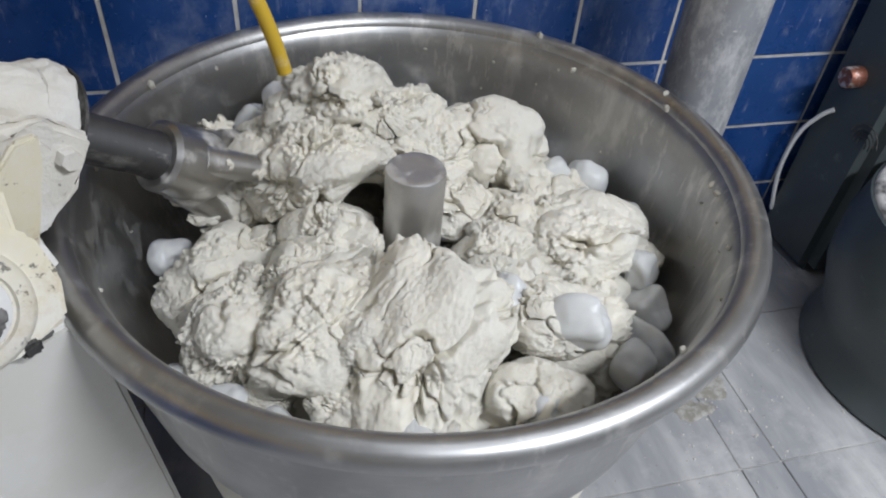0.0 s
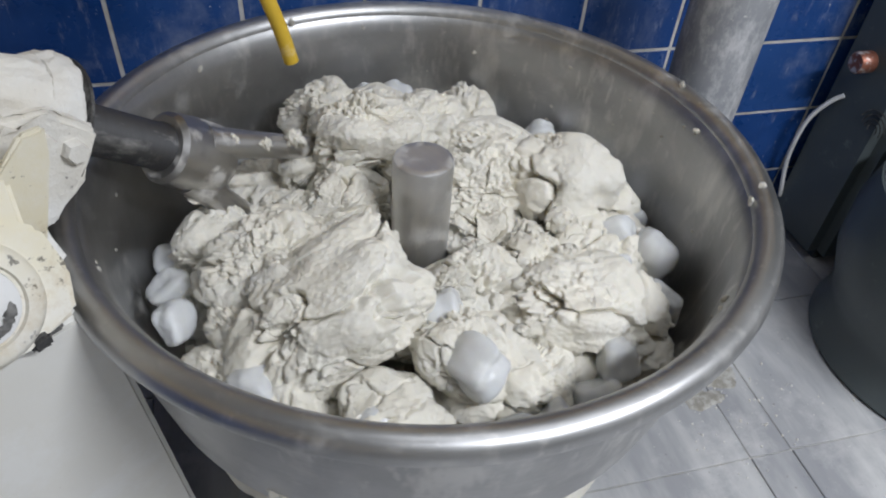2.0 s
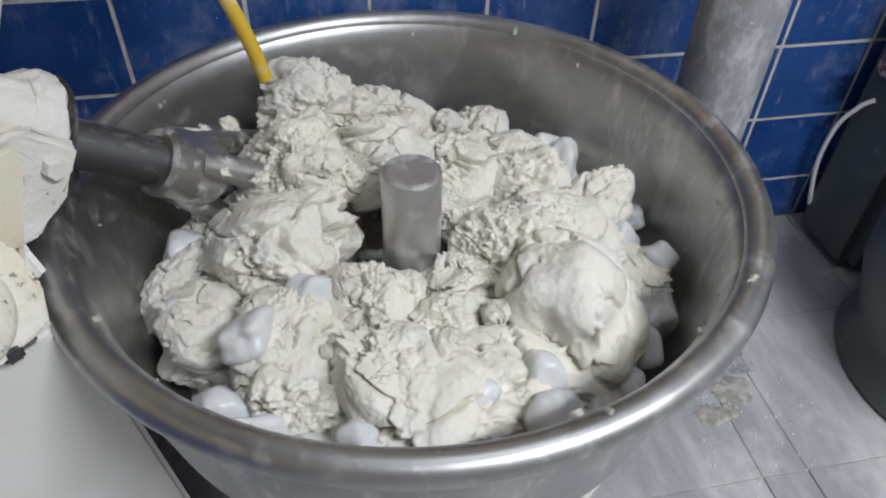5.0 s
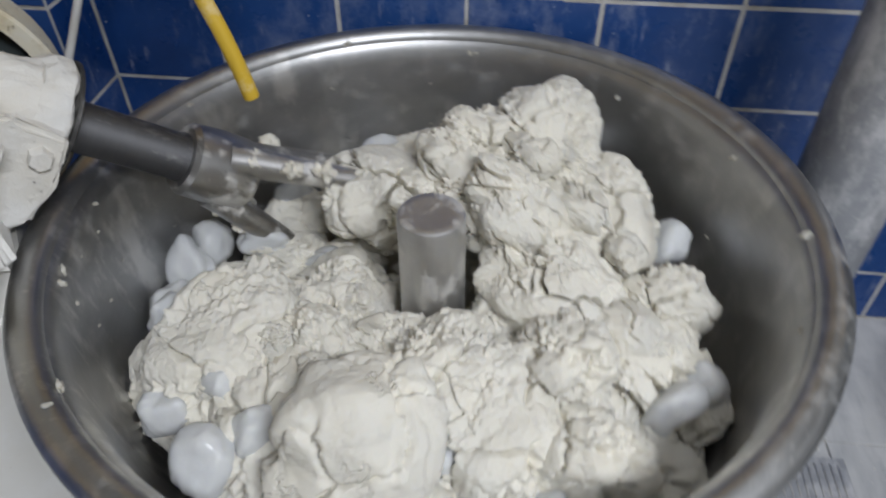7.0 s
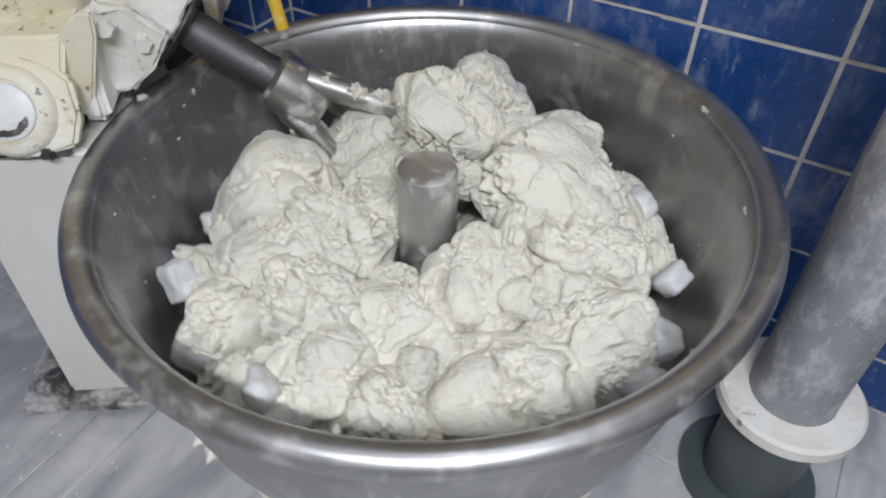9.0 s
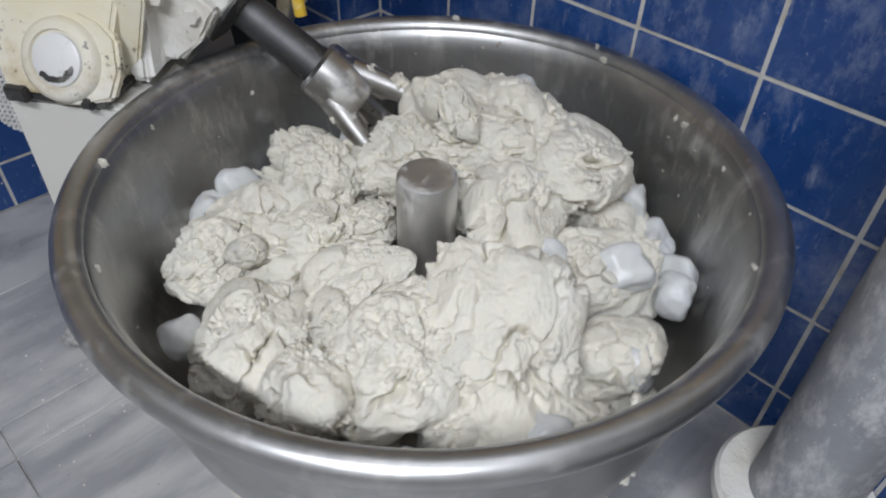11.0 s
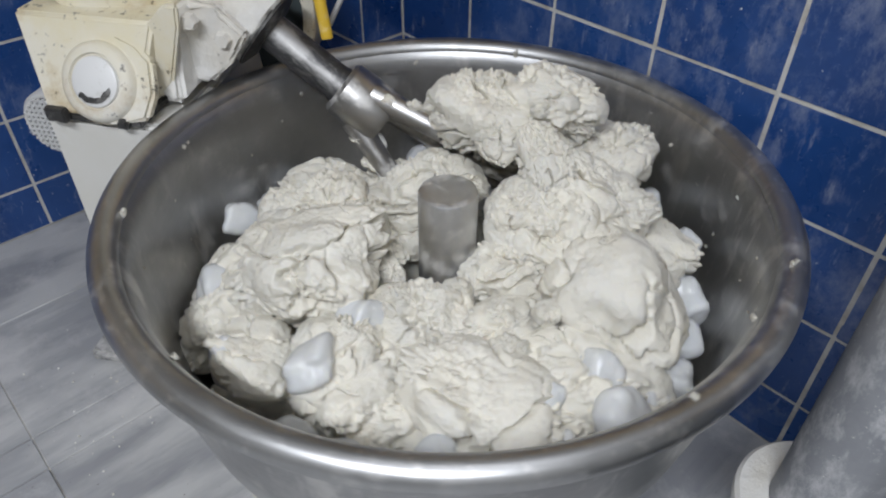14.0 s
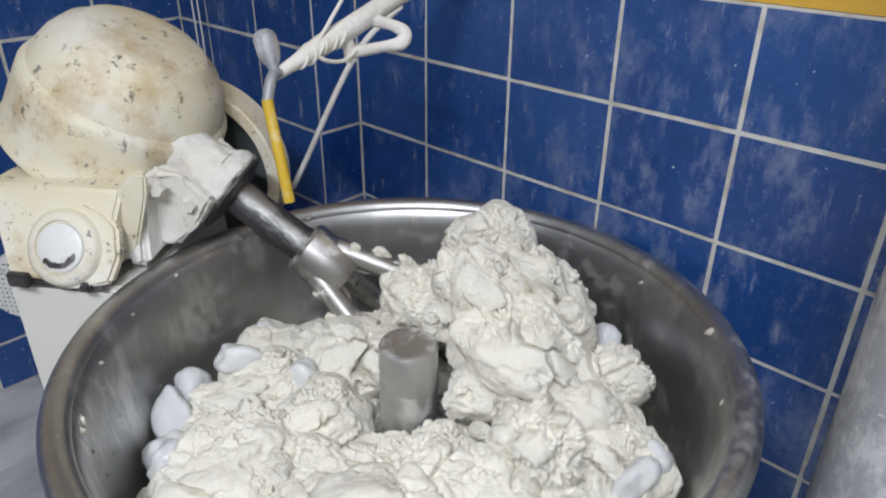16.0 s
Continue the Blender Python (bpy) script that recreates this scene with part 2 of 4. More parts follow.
br = Mat("worn_copper", (0.30, 0.12, 0.08), 0.45, 0.6)
br.over(br.ramp(br.noise(60.0, 4), 0.5, 0.65), FLOUR, 0.8)
M["copper"] = br.m
tl = Mat("lamp_glow", (0.9, 0.9, 0.9), 0.4)
tl.b.inputs["Emission Color"].default_value = (0.93, 0.97, 1.0, 1)
tl.b.inputs["Emission Strength"].default_value = 6.0
M["glow"] = tl.m


# ---- shape helpers ----
def mesh_of(name, bm, material, smooth=True, angle=40):
    me = bpy.data.meshes.new(name)
    bmesh.ops.recalc_face_normals(bm, faces=bm.faces)
    for fc in bm.faces:
        fc.smooth = smooth
    if smooth:
        lim = radians(angle)
        for e in bm.edges:
            if len(e.link_faces) == 2 and e.calc_face_angle(0) > lim:
                e.smooth = False
    bm.to_mesh(me)
    bm.free()
    me.materials.append(M[material])
    return me


def part(name, bm, material, parent=None, label="", m=None, smooth=True):
    ob = new(name, mesh_of(name, bm, material, smooth))
    if parent:
        ob.parent = parent
    if m is not None:
        ob.matrix_basis = m
    return tagged(ob, label)


def thing(name, label, category, m=None, group="", kind=""):
    ob = new(name)
    ob.empty_display_size = 0.05
    if m is not None:
        ob.matrix_basis = m
    return tagged(ob, label, category, group, kind)


def box(x0, x1, y0, y1, z0, z1, bevel=0.006, seg=2, taper=1.0):
    bm = bmesh.new()
    bmesh.ops.create_cube(bm, size=1)
    for v in bm.verts:
        k = taper if v.co.z > 0 else 1.0
        v.co = Vector(((x0 + x1) / 2 + v.co.x * (x1 - x0) * k, (y0 + y1) / 2 + v.co.y * (y1 - y0) * k, (z0 + z1) / 2 + v.co.z * (z1 - z0)))
    if bevel:
        bmesh.ops.bevel(bm, geom=list(bm.edges), offset=bevel, segments=seg, affect="EDGES")
    return bm


def lathe(profile, segs=48, m=None, closed=False):
    bm = bmesh.new()
    rings = []
    for r, z in profile:
        if r < 1e-5:
            rings.append([bm.verts.new((0, 0, z))])
        else:
            rings.append([bm.verts.new((r * math.cos(2 * math.pi * j / segs), r * math.sin(2 * math.pi * j / segs), z)) for j in range(segs)])
    pairs = list(zip(rings, rings[1:])) + ([(rings[-1], rings[0])] if closed else [])
    for a, b in pairs:
        for j in range(segs):
            q = [a[j % len(a)], a[(j + 1) % len(a)], b[(j + 1) % len(b)], b[j % len(b)]]
            q = list(dict.fromkeys(q))
            if len(q) > 2:
                bm.faces.new(q)
    if m is not None:
        bm.transform(m)
    return bm


def tube(points, radius, segs=14, cap=True, radii=None):
    """A bent bar along smooth points."""
    pts = [Vector(p) for p in points]
    fine = []
    for j in range(len(pts) - 1):
        p0, p1, p2, p3 = pts[max(j - 1, 0)], pts[j], pts[j + 1], pts[min(j + 2, len(pts) - 1)]
        for s in range(6):
            u = s / 6
            fine.append(((2 * p1 + (p2 - p0) * u + (2 * p0 - 5 * p1 + 4 * p2 - p3) * u * u + (3 * p1 - p0 - 3 * p2 + p3) * u ** 3) / 2, j + u))
    fine.append((pts[-1], len(pts) - 1))
    bm = bmesh.new()
    rings, side = [], None
    for j, (p, u) in enumerate(fine):
        a, b = fine[max(j - 1, 0)][0], fine[min(j + 1, len(fine) - 1)][0]
        along = (b - a).normalized()
        if side is None:
            side = along.orthogonal().normalized()
        side = (side - along * side.dot(along)).normalized()
        up = along.cross(side)
        r = radius
        if radii:
            k0 = min(int(u), len(radii) - 2)
            r = radii[k0] + (radii[k0 + 1] - radii[k0]) * (u - k0)
        rings.append([bm.verts.new(p + r * (math.cos(2 * math.pi * s / segs) * side + math.sin(2 * math.pi * s / segs) * up)) for s in range(segs)])
    for a, b in zip(rings, rings[1:]):
        for s in range(segs):
            bm.faces.new((a[s], a[(s + 1) % segs], b[(s + 1) % segs], b[s]))
    if cap:
        bm.faces.new(rings[0])
        bm.faces.new(rings[-1])
    return bm


def caked(bm, amount, scale, cuts=3):
    """Lumpy crust: subdivides and pushes the surface in and out."""
    bmesh.ops.subdivide_edges(bm, edges=list(bm.edges), cuts=cuts, use_grid_fill=True)
    bm.normal_update()
    moves = [(v, v.normal * amount * (noise.fractal(v.co * scale, 0.8, 2.0, 4) + 0.6 * max(0.0, noise.noise(v.co * scale * 0.5)))) for v in bm.verts]
    for v, m in moves:
        v.co += m
    return bm


def lerp_table(table, t):
    for a, b in zip(table, table[1:]):
        if t <= b[0]:
            k = (t - a[0]) / (b[0] - a[0])
            k = max(0.0, min(1.0, k))
            return [p + (q - p) * k for p, q in zip(a[1:], b[1:])]
    return list(table[-1][1:])


# ---- room ----
def wall(name, x0, x1, y0, y1, z0, z1, material, label):
    return tagged(part(name, box(x0, x1, y0, y1, z0, z1, 0), material, smooth=False), label, "wall", kind="structure")


TILE_W, TILE_H, TILE_TOP = 0.24, 0.20, 0.60
STEP = -0.13                    # front of the wall left of the corner
LEFT = -0.63
wall_back = wall("wall_back", 0.0, 3.2, 0.0016, 0.16, FLOOR, TILE_TOP, "grout", "wall of dark blue glazed tiles with pale joints dusted with flour")
wall_step = wall("wall_step", LEFT - 0.16, -0.0016, STEP + 0.0016, 0.16, FLOOR, TILE_TOP, "grout", "jutting wall of dark blue glazed tiles in the corner")
wall_left = wall("wall_left", LEFT - 0.16, LEFT - 0.0016, -3.6, STEP + 0.001, FLOOR, TILE_TOP, "grout", "side wall of dark blue glazed tiles")
# unseen plaster tops, added so the steel reflects less yellow
wall("wall_back_top_unseen", -0.79, 3.2, 0.008, 0.16, 1.001, 2.1, "plaster", "plain plastered wall near the ceiling, added out of view")
wall("wall_back_upper", -0.79, 3.2, 0.008, 0.16, TILE_TOP + 0.001, 1.0, "yellow_paint", "yellow painted wall above the tiles")
wall("wall_step_top_unseen", LEFT - 0.16, -0.008, STEP + 0.008, 0.007, 1.001, 2.1, "plaster", "plain plastered wall near the ceiling, added out of view")
wall("wall_step_upper", LEFT - 0.16, -0.008, STEP + 0.008, 0.007, TILE_TOP + 0.001, 1.0, "yellow_paint", "yellow painted wall above the tiles")
wall("wall_left_top_unseen", LEFT - 0.16, LEFT - 0.008, -3.6, STEP + 0.007, 1.001, 2.1, "plaster", "plain plastered wall near the ceiling, added out of view")
wall("wall_left_upper", LEFT - 0.16, LEFT - 0.008, -3.6, STEP + 0.007, TILE_TOP + 0.001, 1.0, "yellow_paint", "yellow painted side wall above the tiles")
# unseen walls and ceiling, added to close the room for bounce and reflections
wall("wall_right_unseen", 3.2, 3.36, -3.6, 0.16, FLOOR, 2.1, "plaster", "plain plastered wall added out of view to close the room")
wall("wall_front_unseen", LEFT - 0.16, 3.36, -3.76, -3.6, FLOOR, 2.1, "plaster", "plain plastered wall added out of view to close the room")
tagged(part("ceiling", box(LEFT - 0.16, 3.36, -3.76, 0.16, 2.1, 2.2, 0), "plaster", smooth=False), "plain plastered ceiling added out of view to close the room", "ceiling", kind="structure")
floor = tagged(part("floor", box(LEFT - 0.16, 3.36, -3.76, 0.16, FLOOR - 0.1, FLOOR - 0.004, 0), "grout", smooth=False),
               "floor of veined grey-white marble slabs with flour and dirt", "floor", kind="structure")
# fixtures for the unseen lamps; the second only houses the added fill
for lx, ly, watts in LAMPS:
    lamp = thing("unseen_ceiling_lamp", "long white fluorescent tube lamp added out of view under the ceiling", "lamp", pose(lx, ly, 2.06, 0, 0, 8))
    part("housing", box(-0.64, 0.64, -0.05, 0.05, 0.0, 0.04, 0.006), "white", lamp)
    part("tube", tube([(-0.58, 0, -0.012), (0, 0, -0.012), (0.58, 0, -0.012)], 0.013), "glow", lamp)

# ---- mixing bowl ----
BOWL_TURN = [(0, 0), (0.5, -8), (1, -13), (1.5, -20), (2, -36), (2.5, -57), (3, -66), (3.5, -68), (4, -71), (4.2, -73), (5.2, -93), (6.3, -125),
             (6.5, -131), (7, -146.5), (7.5, -164), (8, -181), (8.5, -198), (8.7, -205), (9.7, -236), (10.8, -271), (11, -278), (11.5, -292), (12, -307),
             (12.5, -323), (13, -344), (13.5, -361), (14, -385), (14.5, -408), (15, -423), (15.5, -441), (16, -460)]


def bowl_turn(t):
    return lerp_table(BOWL_TURN, t)[0]


INNER = [(0.478, 0.148), (0.4672, 0.137), (0.4615, 0.124), (0.457, 0.105), (0.452, 0.04), (0.442, -0.04), (0.420, -0.13), (0.365, -0.22), (0.29, -0.29), (0.18, -0.325), (0.0, -0.335)]


def inner_radius(z):
    for (r0, z0), (r1, z1) in zip(INNER, INNER[1:]):
        if z1 <= z <= z0:
            return r1 + (r0 - r1) * (z - z1) / (z0 - z1)
    return 0.2


bowl = thing("mixing_bowl", "large worn brushed steel mixing bowl with rolled rim and centre post", "bowl", pose(CX, CY, 0))
outer = [(0.490, 0.118), (0.475, 0.105), (0.467, 0.04), (0.460, -0.04), (0.443, -0.13), (0.392, -0.23), (0.31, -0.305), (0.185, -0.341), (0.0, -0.35)]
shell = part("shell", lathe(INNER + outer[::-1] + [(0.472, 0.13)], 128, closed=False), "steel_bowl", bowl)
RIM_R, RIM_Z, BEAD = 0.489, 0.137, 0.0205
bead = [(RIM_R + BEAD * math.cos(a), RIM_Z + BEAD * math.sin(a)) for a in [2 * math.pi * j / 16 for j in range(16)]]
part("rolled_rim", lathe(bead, 160, closed=True), "steel_bowl", bowl, "polished rolled steel rim")
post = part("centre_post", lathe([(0.0, 0.1285), (0.030, 0.1285), (0.040, 0.130), (0.0445, 0.128), (0.0465, 0.123), (0.0465, 0.0), (0.049, -0.12), (0.052, -0.33)], 48), "steel_post", bowl, "scratched steel centre post smeared with dough")
rng = random.Random(5)


def crumb(size, seed, sub=2, rough=0.5, flat=1.0):
    bm = bmesh.new()
    bmesh.ops.create_icosphere(bm, subdivisions=sub, radius=1)
    off = Vector((seed * 3.7, seed * 1.3, -seed * 2.1))
    for v in bm.verts:
        k = 1 + rough * noise.noise(v.co * 1.6 + off) + 0.5 * rough * noise.noise(v.co * 4 + off)
        v.co = v.co * k * size
        v.co.z *= flat
    return bm


crumb_mesh = [mesh_of("dough_fleck", crumb(1.0, 11 + j, 2, 0.6, 0.6), "dough_lump") for j in range(4)]
flecks = [(48, 0.484, 0.158), (14, 0.484, 0.157), (-15, 0.461, 0.12), (11, 0.467, 0.146), (-61, 0.464, 0.135), (-31, 0.459, 0.12), (128, 0.461, 0.12),
          (145, 0.467, 0.146), (-12, 0.46, 0.12), (37, 0.461, 0.125), (75, 0.457, 0.10), (100, 0.456, 0.08), (170, 0.46, 0.12), (200, 0.457, 0.1), (235, 0.46, 0.12), (262, 0.467, 0.146)]
for j in range(26):
    z = rng.uniform(-0.02, 0.13)
    flecks.append((rng.uniform(0, 360), inner_radius(z) - 0.001, z))
for j, (ang, r, z) in enumerate(flecks):
    ob = new("dough_fleck", crumb_mesh[j % 4])
    ob.parent = bowl
    s = rng.uniform(0.0035, 0.0065) if j < 16 else rng.uniform(0.0012, 0.0025)
    ob.matrix_basis = Matrix.LocRotScale((r * math.cos(radians(ang)), r * math.sin(radians(ang)), z), Euler((rng.uniform(0, 6), rng.uniform(0, 6), 0)), (s, s * 1.4, s))
# pedestal that carries the bowl
pedestal = thing("bowl_pedestal", "dark cast pedestal carrying the mixing bowl on the floor", "pedestal", pose(CX, CY, 0))
part("column", lathe([(0.0, -0.352), (0.16, -0.352), (0.17, -0.37), (0.15, -0.43), (0.15, -0.50), (0.0, -0.50)], 48), "dark", pedestal)
part("foot", lathe([(0.0, -0.50), (0.26, -0.50), (0.27, -0.51), (0.27, FLOOR), (0.0, FLOOR)], 48), "dark", pedestal)


# ---- mixing fork: turns about its leaning shaft ----
HUB = Vector((0.379, -0.425, 0.110))
DOWN = Vector((0.641, 0.459, -0.616)).normalized()
SIDE = Vector((-0.582, 0.813, 0.0)).normalized()
RISE = SIDE.cross(DOWN).normalized()
if RISE.z < 0:
    RISE = -RISE
# local frame: z along the shaft down into the bowl, x towards RISE
FORK_Y = DOWN.cross(RISE)
FORK = Matrix((RISE, FORK_Y, DOWN)).transposed().to_4x4()
FORK.translation = HUB


def fork_pose(t):
    angle = (-6 - 168.5 * (t - 12.5)) * (1 if FORK_Y.dot(SIDE) > 0 else -1)
    return FORK @ pose(0, 0, 0, 0, 0, angle)


fork = thing("mixing_fork", "bright steel three-pronged mixing fork caked with dough on a dark shaft", "mixer fork", fork_pose(0))
part("shaft", lathe([(0.0, -0.30), (0.034, -0.30), (0.034, -0.055), (0.036, -0.05), (0.036, -0.04), (0.0, -0.04)], 32), "shaft", fork, "dark round steel shaft")
hub = part("hub", lathe([(0.0, -0.045), (0.046, -0.045), (0.053, -0.038), (0.056, 0.0), (0.055, 0.045), (0.049, 0.058), (0.0, 0.060)], 40), "steel_fork", fork)
for j in range(3):
    m = pose(0, 0, 0, 0, 0, 120 * j)
    pr = tube([(0.036, 0, 0.01), (0.056, 0, 0.07), (0.081, 0, 0.15), (0.106, 0, 0.23), (0.122, 0, 0.30), (0.122, 0, 0.36)], 0.015, 16,
              radii=[0.026, 0.022, 0.020, 0.019, 0.018, 0.015])
    pr.transform(m)
    prong = part("prong", pr, "steel_fork", fork)
    web = bmesh.new()
    outline = [(0.020, 0.05), (0.060, 0.045), (0.100, 0.125), (0.080, 0.118), (0.030, 0.085)]
    lo = [web.verts.new((x, -0.007, z)) for x, z in outline]
    hi = [web.verts.new((x, 0.007, z)) for x, z in outline]
    web.faces.new(lo)
    web.faces.new(hi[::-1])
    for q in range(len(lo)):
        web.faces.new((lo[q], lo[(q + 1) % len(lo)], hi[(q + 1) % len(lo)], hi[q]))
    bmesh.ops.bevel(web, geom=list(web.edges), offset=0.003, segments=2, affect="EDGES")
    web.transform(m)
    part("web", web, "steel_fork", fork)
    for q in range(3):
        ds = crumb(1.0, 40 + 3 * j + q, 3, 0.7, 0.7)
        s = rng.uniform(0.012, 0.022)
        ds.transform(m @ Matrix.LocRotScale((0.058 + 0.022 * q, rng.uniform(-0.012, 0.012), 0.045 + 0.045 * q), Euler((0.3, -0.35, 0)), (s * 0.6, s * 0.7, s * 1.7)))
        part("dough_smear", ds, "dough", fork)


# ---- dough ----
def lump_mesh(seed, sub, ragged):
    """A torn, folded lump: smooth swellings, a few deep cracks, ragged sides."""
    bm = bmesh.new()
    bmesh.ops.create_icosphere(bm, subdivisions=sub, radius=1)
    off = Vector((seed * 5.13, seed * 2.71, seed * 1.37))
    lr = random.Random(seed)
    stretch = Vector((lr.uniform(0.95, 1.4), lr.uniform(0.75, 1.05), lr.uniform(0.62, 0.85)))
    for v in bm.verts:
        p = v.co.normalized()
        wob = noise.noise_vector(p * 1.3 + off)
        warp = p + 0.5 * wob + 0.07 * noise.noise_vector(p * 7 + off)
        rough = noise.noise(p * 4.3 - off)
        big = noise.noise(p * 0.95 + off)
        mid = noise.noise(p * 2.2 + off * 1.3)
        near, _ = noise.voronoi(warp * 1.05 + off)
        edge = near[1] - near[0]
        mask = max(0.0, min(1.0, 0.45 + 2.5 * noise.noise(p * 1.3 - off)))
        groove = max(0.0, 1 - edge / 0.10) ** 1.2
        torn = max(0.0, min(1.0, ragged + 2.8 * noise.noise(p * 1.5 - off * 0.6)))
        step = math.tanh(10 * noise.noise(warp * 1.5 - off * 0.7))
        pebble, _ = noise.voronoi(p * 5.5 + 0.3 * wob + off)
        rag = noise.ridged_multi_fractal(p * 3.6 + off, 0.8, 2.1, 5, 1.0, 2.0) - 1.0
        fine = noise.fractal(p * 9 + off, 0.55, 2.0, 5)
        flake, _ = noise.voronoi(p * 13 + 0.8 * wob - off)
        k = 0.95 + 0.30 * big + 0.10 * mid + 0.022 * step - 0.24 * mask * groove + 0.042 * torn * rag + (0.012 + 0.05 * torn) * rough + (0.006 + 0.034 * torn) * fine + 0.19 * torn * (0.35 - pebble[0]) + (0.02 + 0.085 * torn) * (0.35 - flake[0])
        v.co = Vector((p.x * stretch.x, p.y * stretch.y, p.z * stretch.z)) * k
    return bm


dough = thing("dough", "pale floury bread dough torn into folded lumps filling the bowl", "dough")
lump_meshes = [mesh_of("dough_lump", lump_mesh(7 + j, 7 if j < 7 else 6, (-0.40, 0.15, -0.1, 0.35, -0.45, 0.25, 0.0)[j % 7] + (0.25 if j > 8 else 0.0)), "dough_lump", angle=80) for j in range(15)]


def rest_height(r):
    return -0.105 - 0.035 * math.exp(-((r - 0.05) / 0.05) ** 2) + 0.045 * math.exp(-((r - 0.22) / 0.11) ** 2) - 0.03 * max(0.0, (r - 0.30) / 0.08)


# the mass below, turning with the bowl
def bed_mesh():
    bm = bmesh.new()
    rows, segs = 26, 140
    grid = []
    for a in range(rows):
        r = 0.05 + (0.405 - 0.05) * a / (rows - 1)
        ring = []
        for s in range(segs):
            th = 2 * math.pi * s / segs
            p = Vector((r * math.cos(th), r * math.sin(th), 0))
            near, _ = noise.voronoi(p * 9 + 0.04 * noise.noise_vector(p * 12) * 10)
            z = rest_height(r) - 0.085 + 0.05 * min(1.0, (near[1] - near[0]) * 2.5) ** 0.6 + 0.02 * noise.fractal(p * 30, 0.9, 2.0, 4) + 0.03 * noise.noise(p * 5)
            if a == rows - 1:
                z -= 0.09
            ring.append(bm.verts.new((p.x, p.y, z)))
        grid.append(ring)
    for a, b in zip(grid, grid[1:]):
        for s in range(segs):
            bm.faces.new((a[s], a[(s + 1) % segs], b[(s + 1) % segs], b[s]))
    return bm


bed = part("dough_bed", bed_mesh(), "dough", dough, m=pose(CX, CY, 0))

# where the fork lifts the dough highest, time by time
PEAK = [(0.0, 0.626, -0.317, 0.203), (0.5, 0.732, -0.344, 0.089), (1.0, 0.579, -0.305, 0.139), (1.5, 0.678, -0.33, 0.177), (2.0, 0.623, -0.315, 0.113),
        (2.5, 0.658, -0.325, 0.211), (3.0, 0.536, -0.291, 0.189), (3.5, 0.673, -0.328, 0.131), (4.0, 0.646, -0.321, 0.202), (4.2, 0.532, -0.292, 0.124),
        (5.2, 0.64, -0.33, 0.18), (6.3, 0.595, -0.353, 0.189), (6.5, 0.674, -0.35, 0.2), (7.0, 0.853, -0.328, 0.157), (7.5, 0.631, -0.363, 0.23),
        (8.0, 0.675, -0.351, 0.24), (8.5, 0.718, -0.323, 0.12), (8.7, 0.664, -0.354, 0.236), (9.7, 0.68, -0.33, 0.2), (10.8, 0.695, -0.301, 0.206),
        (11.0, 0.653, -0.343, 0.224), (11.5, 0.676, -0.319, 0.282), (12.0, 0.70, -0.350, 0.240), (12.5, 0.723, -0.269, 0.119), (13.0, 0.665, -0.332, 0.308),
        (13.5, 0.676, -0.321, 0.224), (14.0, 0.700, -0.335, 0.275), (14.5, 0.700, -0.325, 0.285), (15.0, 0.69, -0.335, 0.26), (15.5, 0.72, -0.330, 0.265), (16.0, 0.735, -0.312, 0.300)]
TIMES = [0.25 * j for j in range(65)]


def carried(t, r, phi, size, layer, own, proud=0.0):
    """Pose of a piece that rides round in the bowl and is heaved up as it passes the fork."""
    th = radians(phi + bowl_turn(t))
    x, y = CX + r * math.cos(th), CY + r * math.sin(th)
    z = rest_height(r) + 0.10 * size + proud + 0.03 * math.sin(3.7 * phi)
    px, py, pz = lerp_table(PEAK, t)
    near = math.exp(-((x - px) ** 2 + (y - py) ** 2) / (2 * 0.140 ** 2))
    up = near * layer * max(0.0, pz - 0.45 * size - z)
    z -= 0.10 * math.exp(-((x - 0.505) ** 2 + (y + 0.385) ** 2) / (2 * 0.10 ** 2)) * (1 - near * layer)
    x += 0.22 * near * layer * (px - x)
    y += 0.22 * near * layer * (py - y)
    out = math.hypot(x - CX, y - CY)
    if out < 0.052 + 0.66 * size:
        k = (0.052 + 0.66 * size) / max(out, 1e-4)
        x, y = CX + (x - CX) * k, CY + (y - CY) * k
    tip = 45 * near * layer
    return Matrix.LocRotScale((x, y, z + up), Euler((0, 0, th)).to_quaternion() @ Euler((radians(tip) * 0.5, radians(tip), 0)).to_quaternion() @ own, None)


LUMPS = []
golden = 137.508


def scatter(count, r0, r1, sizes, kinds, twist, proud):
    for j in range(count):
        u = (j + 0.5) / count
        r = math.sqrt(r0 ** 2 + u * (r1 ** 2 - r0 ** 2))
        size = rng.choice(sizes)
        ob = new("dough_lump", lump_meshes[rng.choice(kinds)])
        ob.parent = dough
        ob.scale = (size, size, size)
        own = Euler((rng.uniform(-0.5, 0.5), rng.uniform(-0.5, 0.5), rng.uniform(0, 6.28))).to_quaternion()
        layer = 0.50 + 0.50 * ((j * 0.618) % 1.0)
        LUMPS.append((ob, r, j * golden + twist + rng.uniform(-8, 8), size, layer, own, proud))


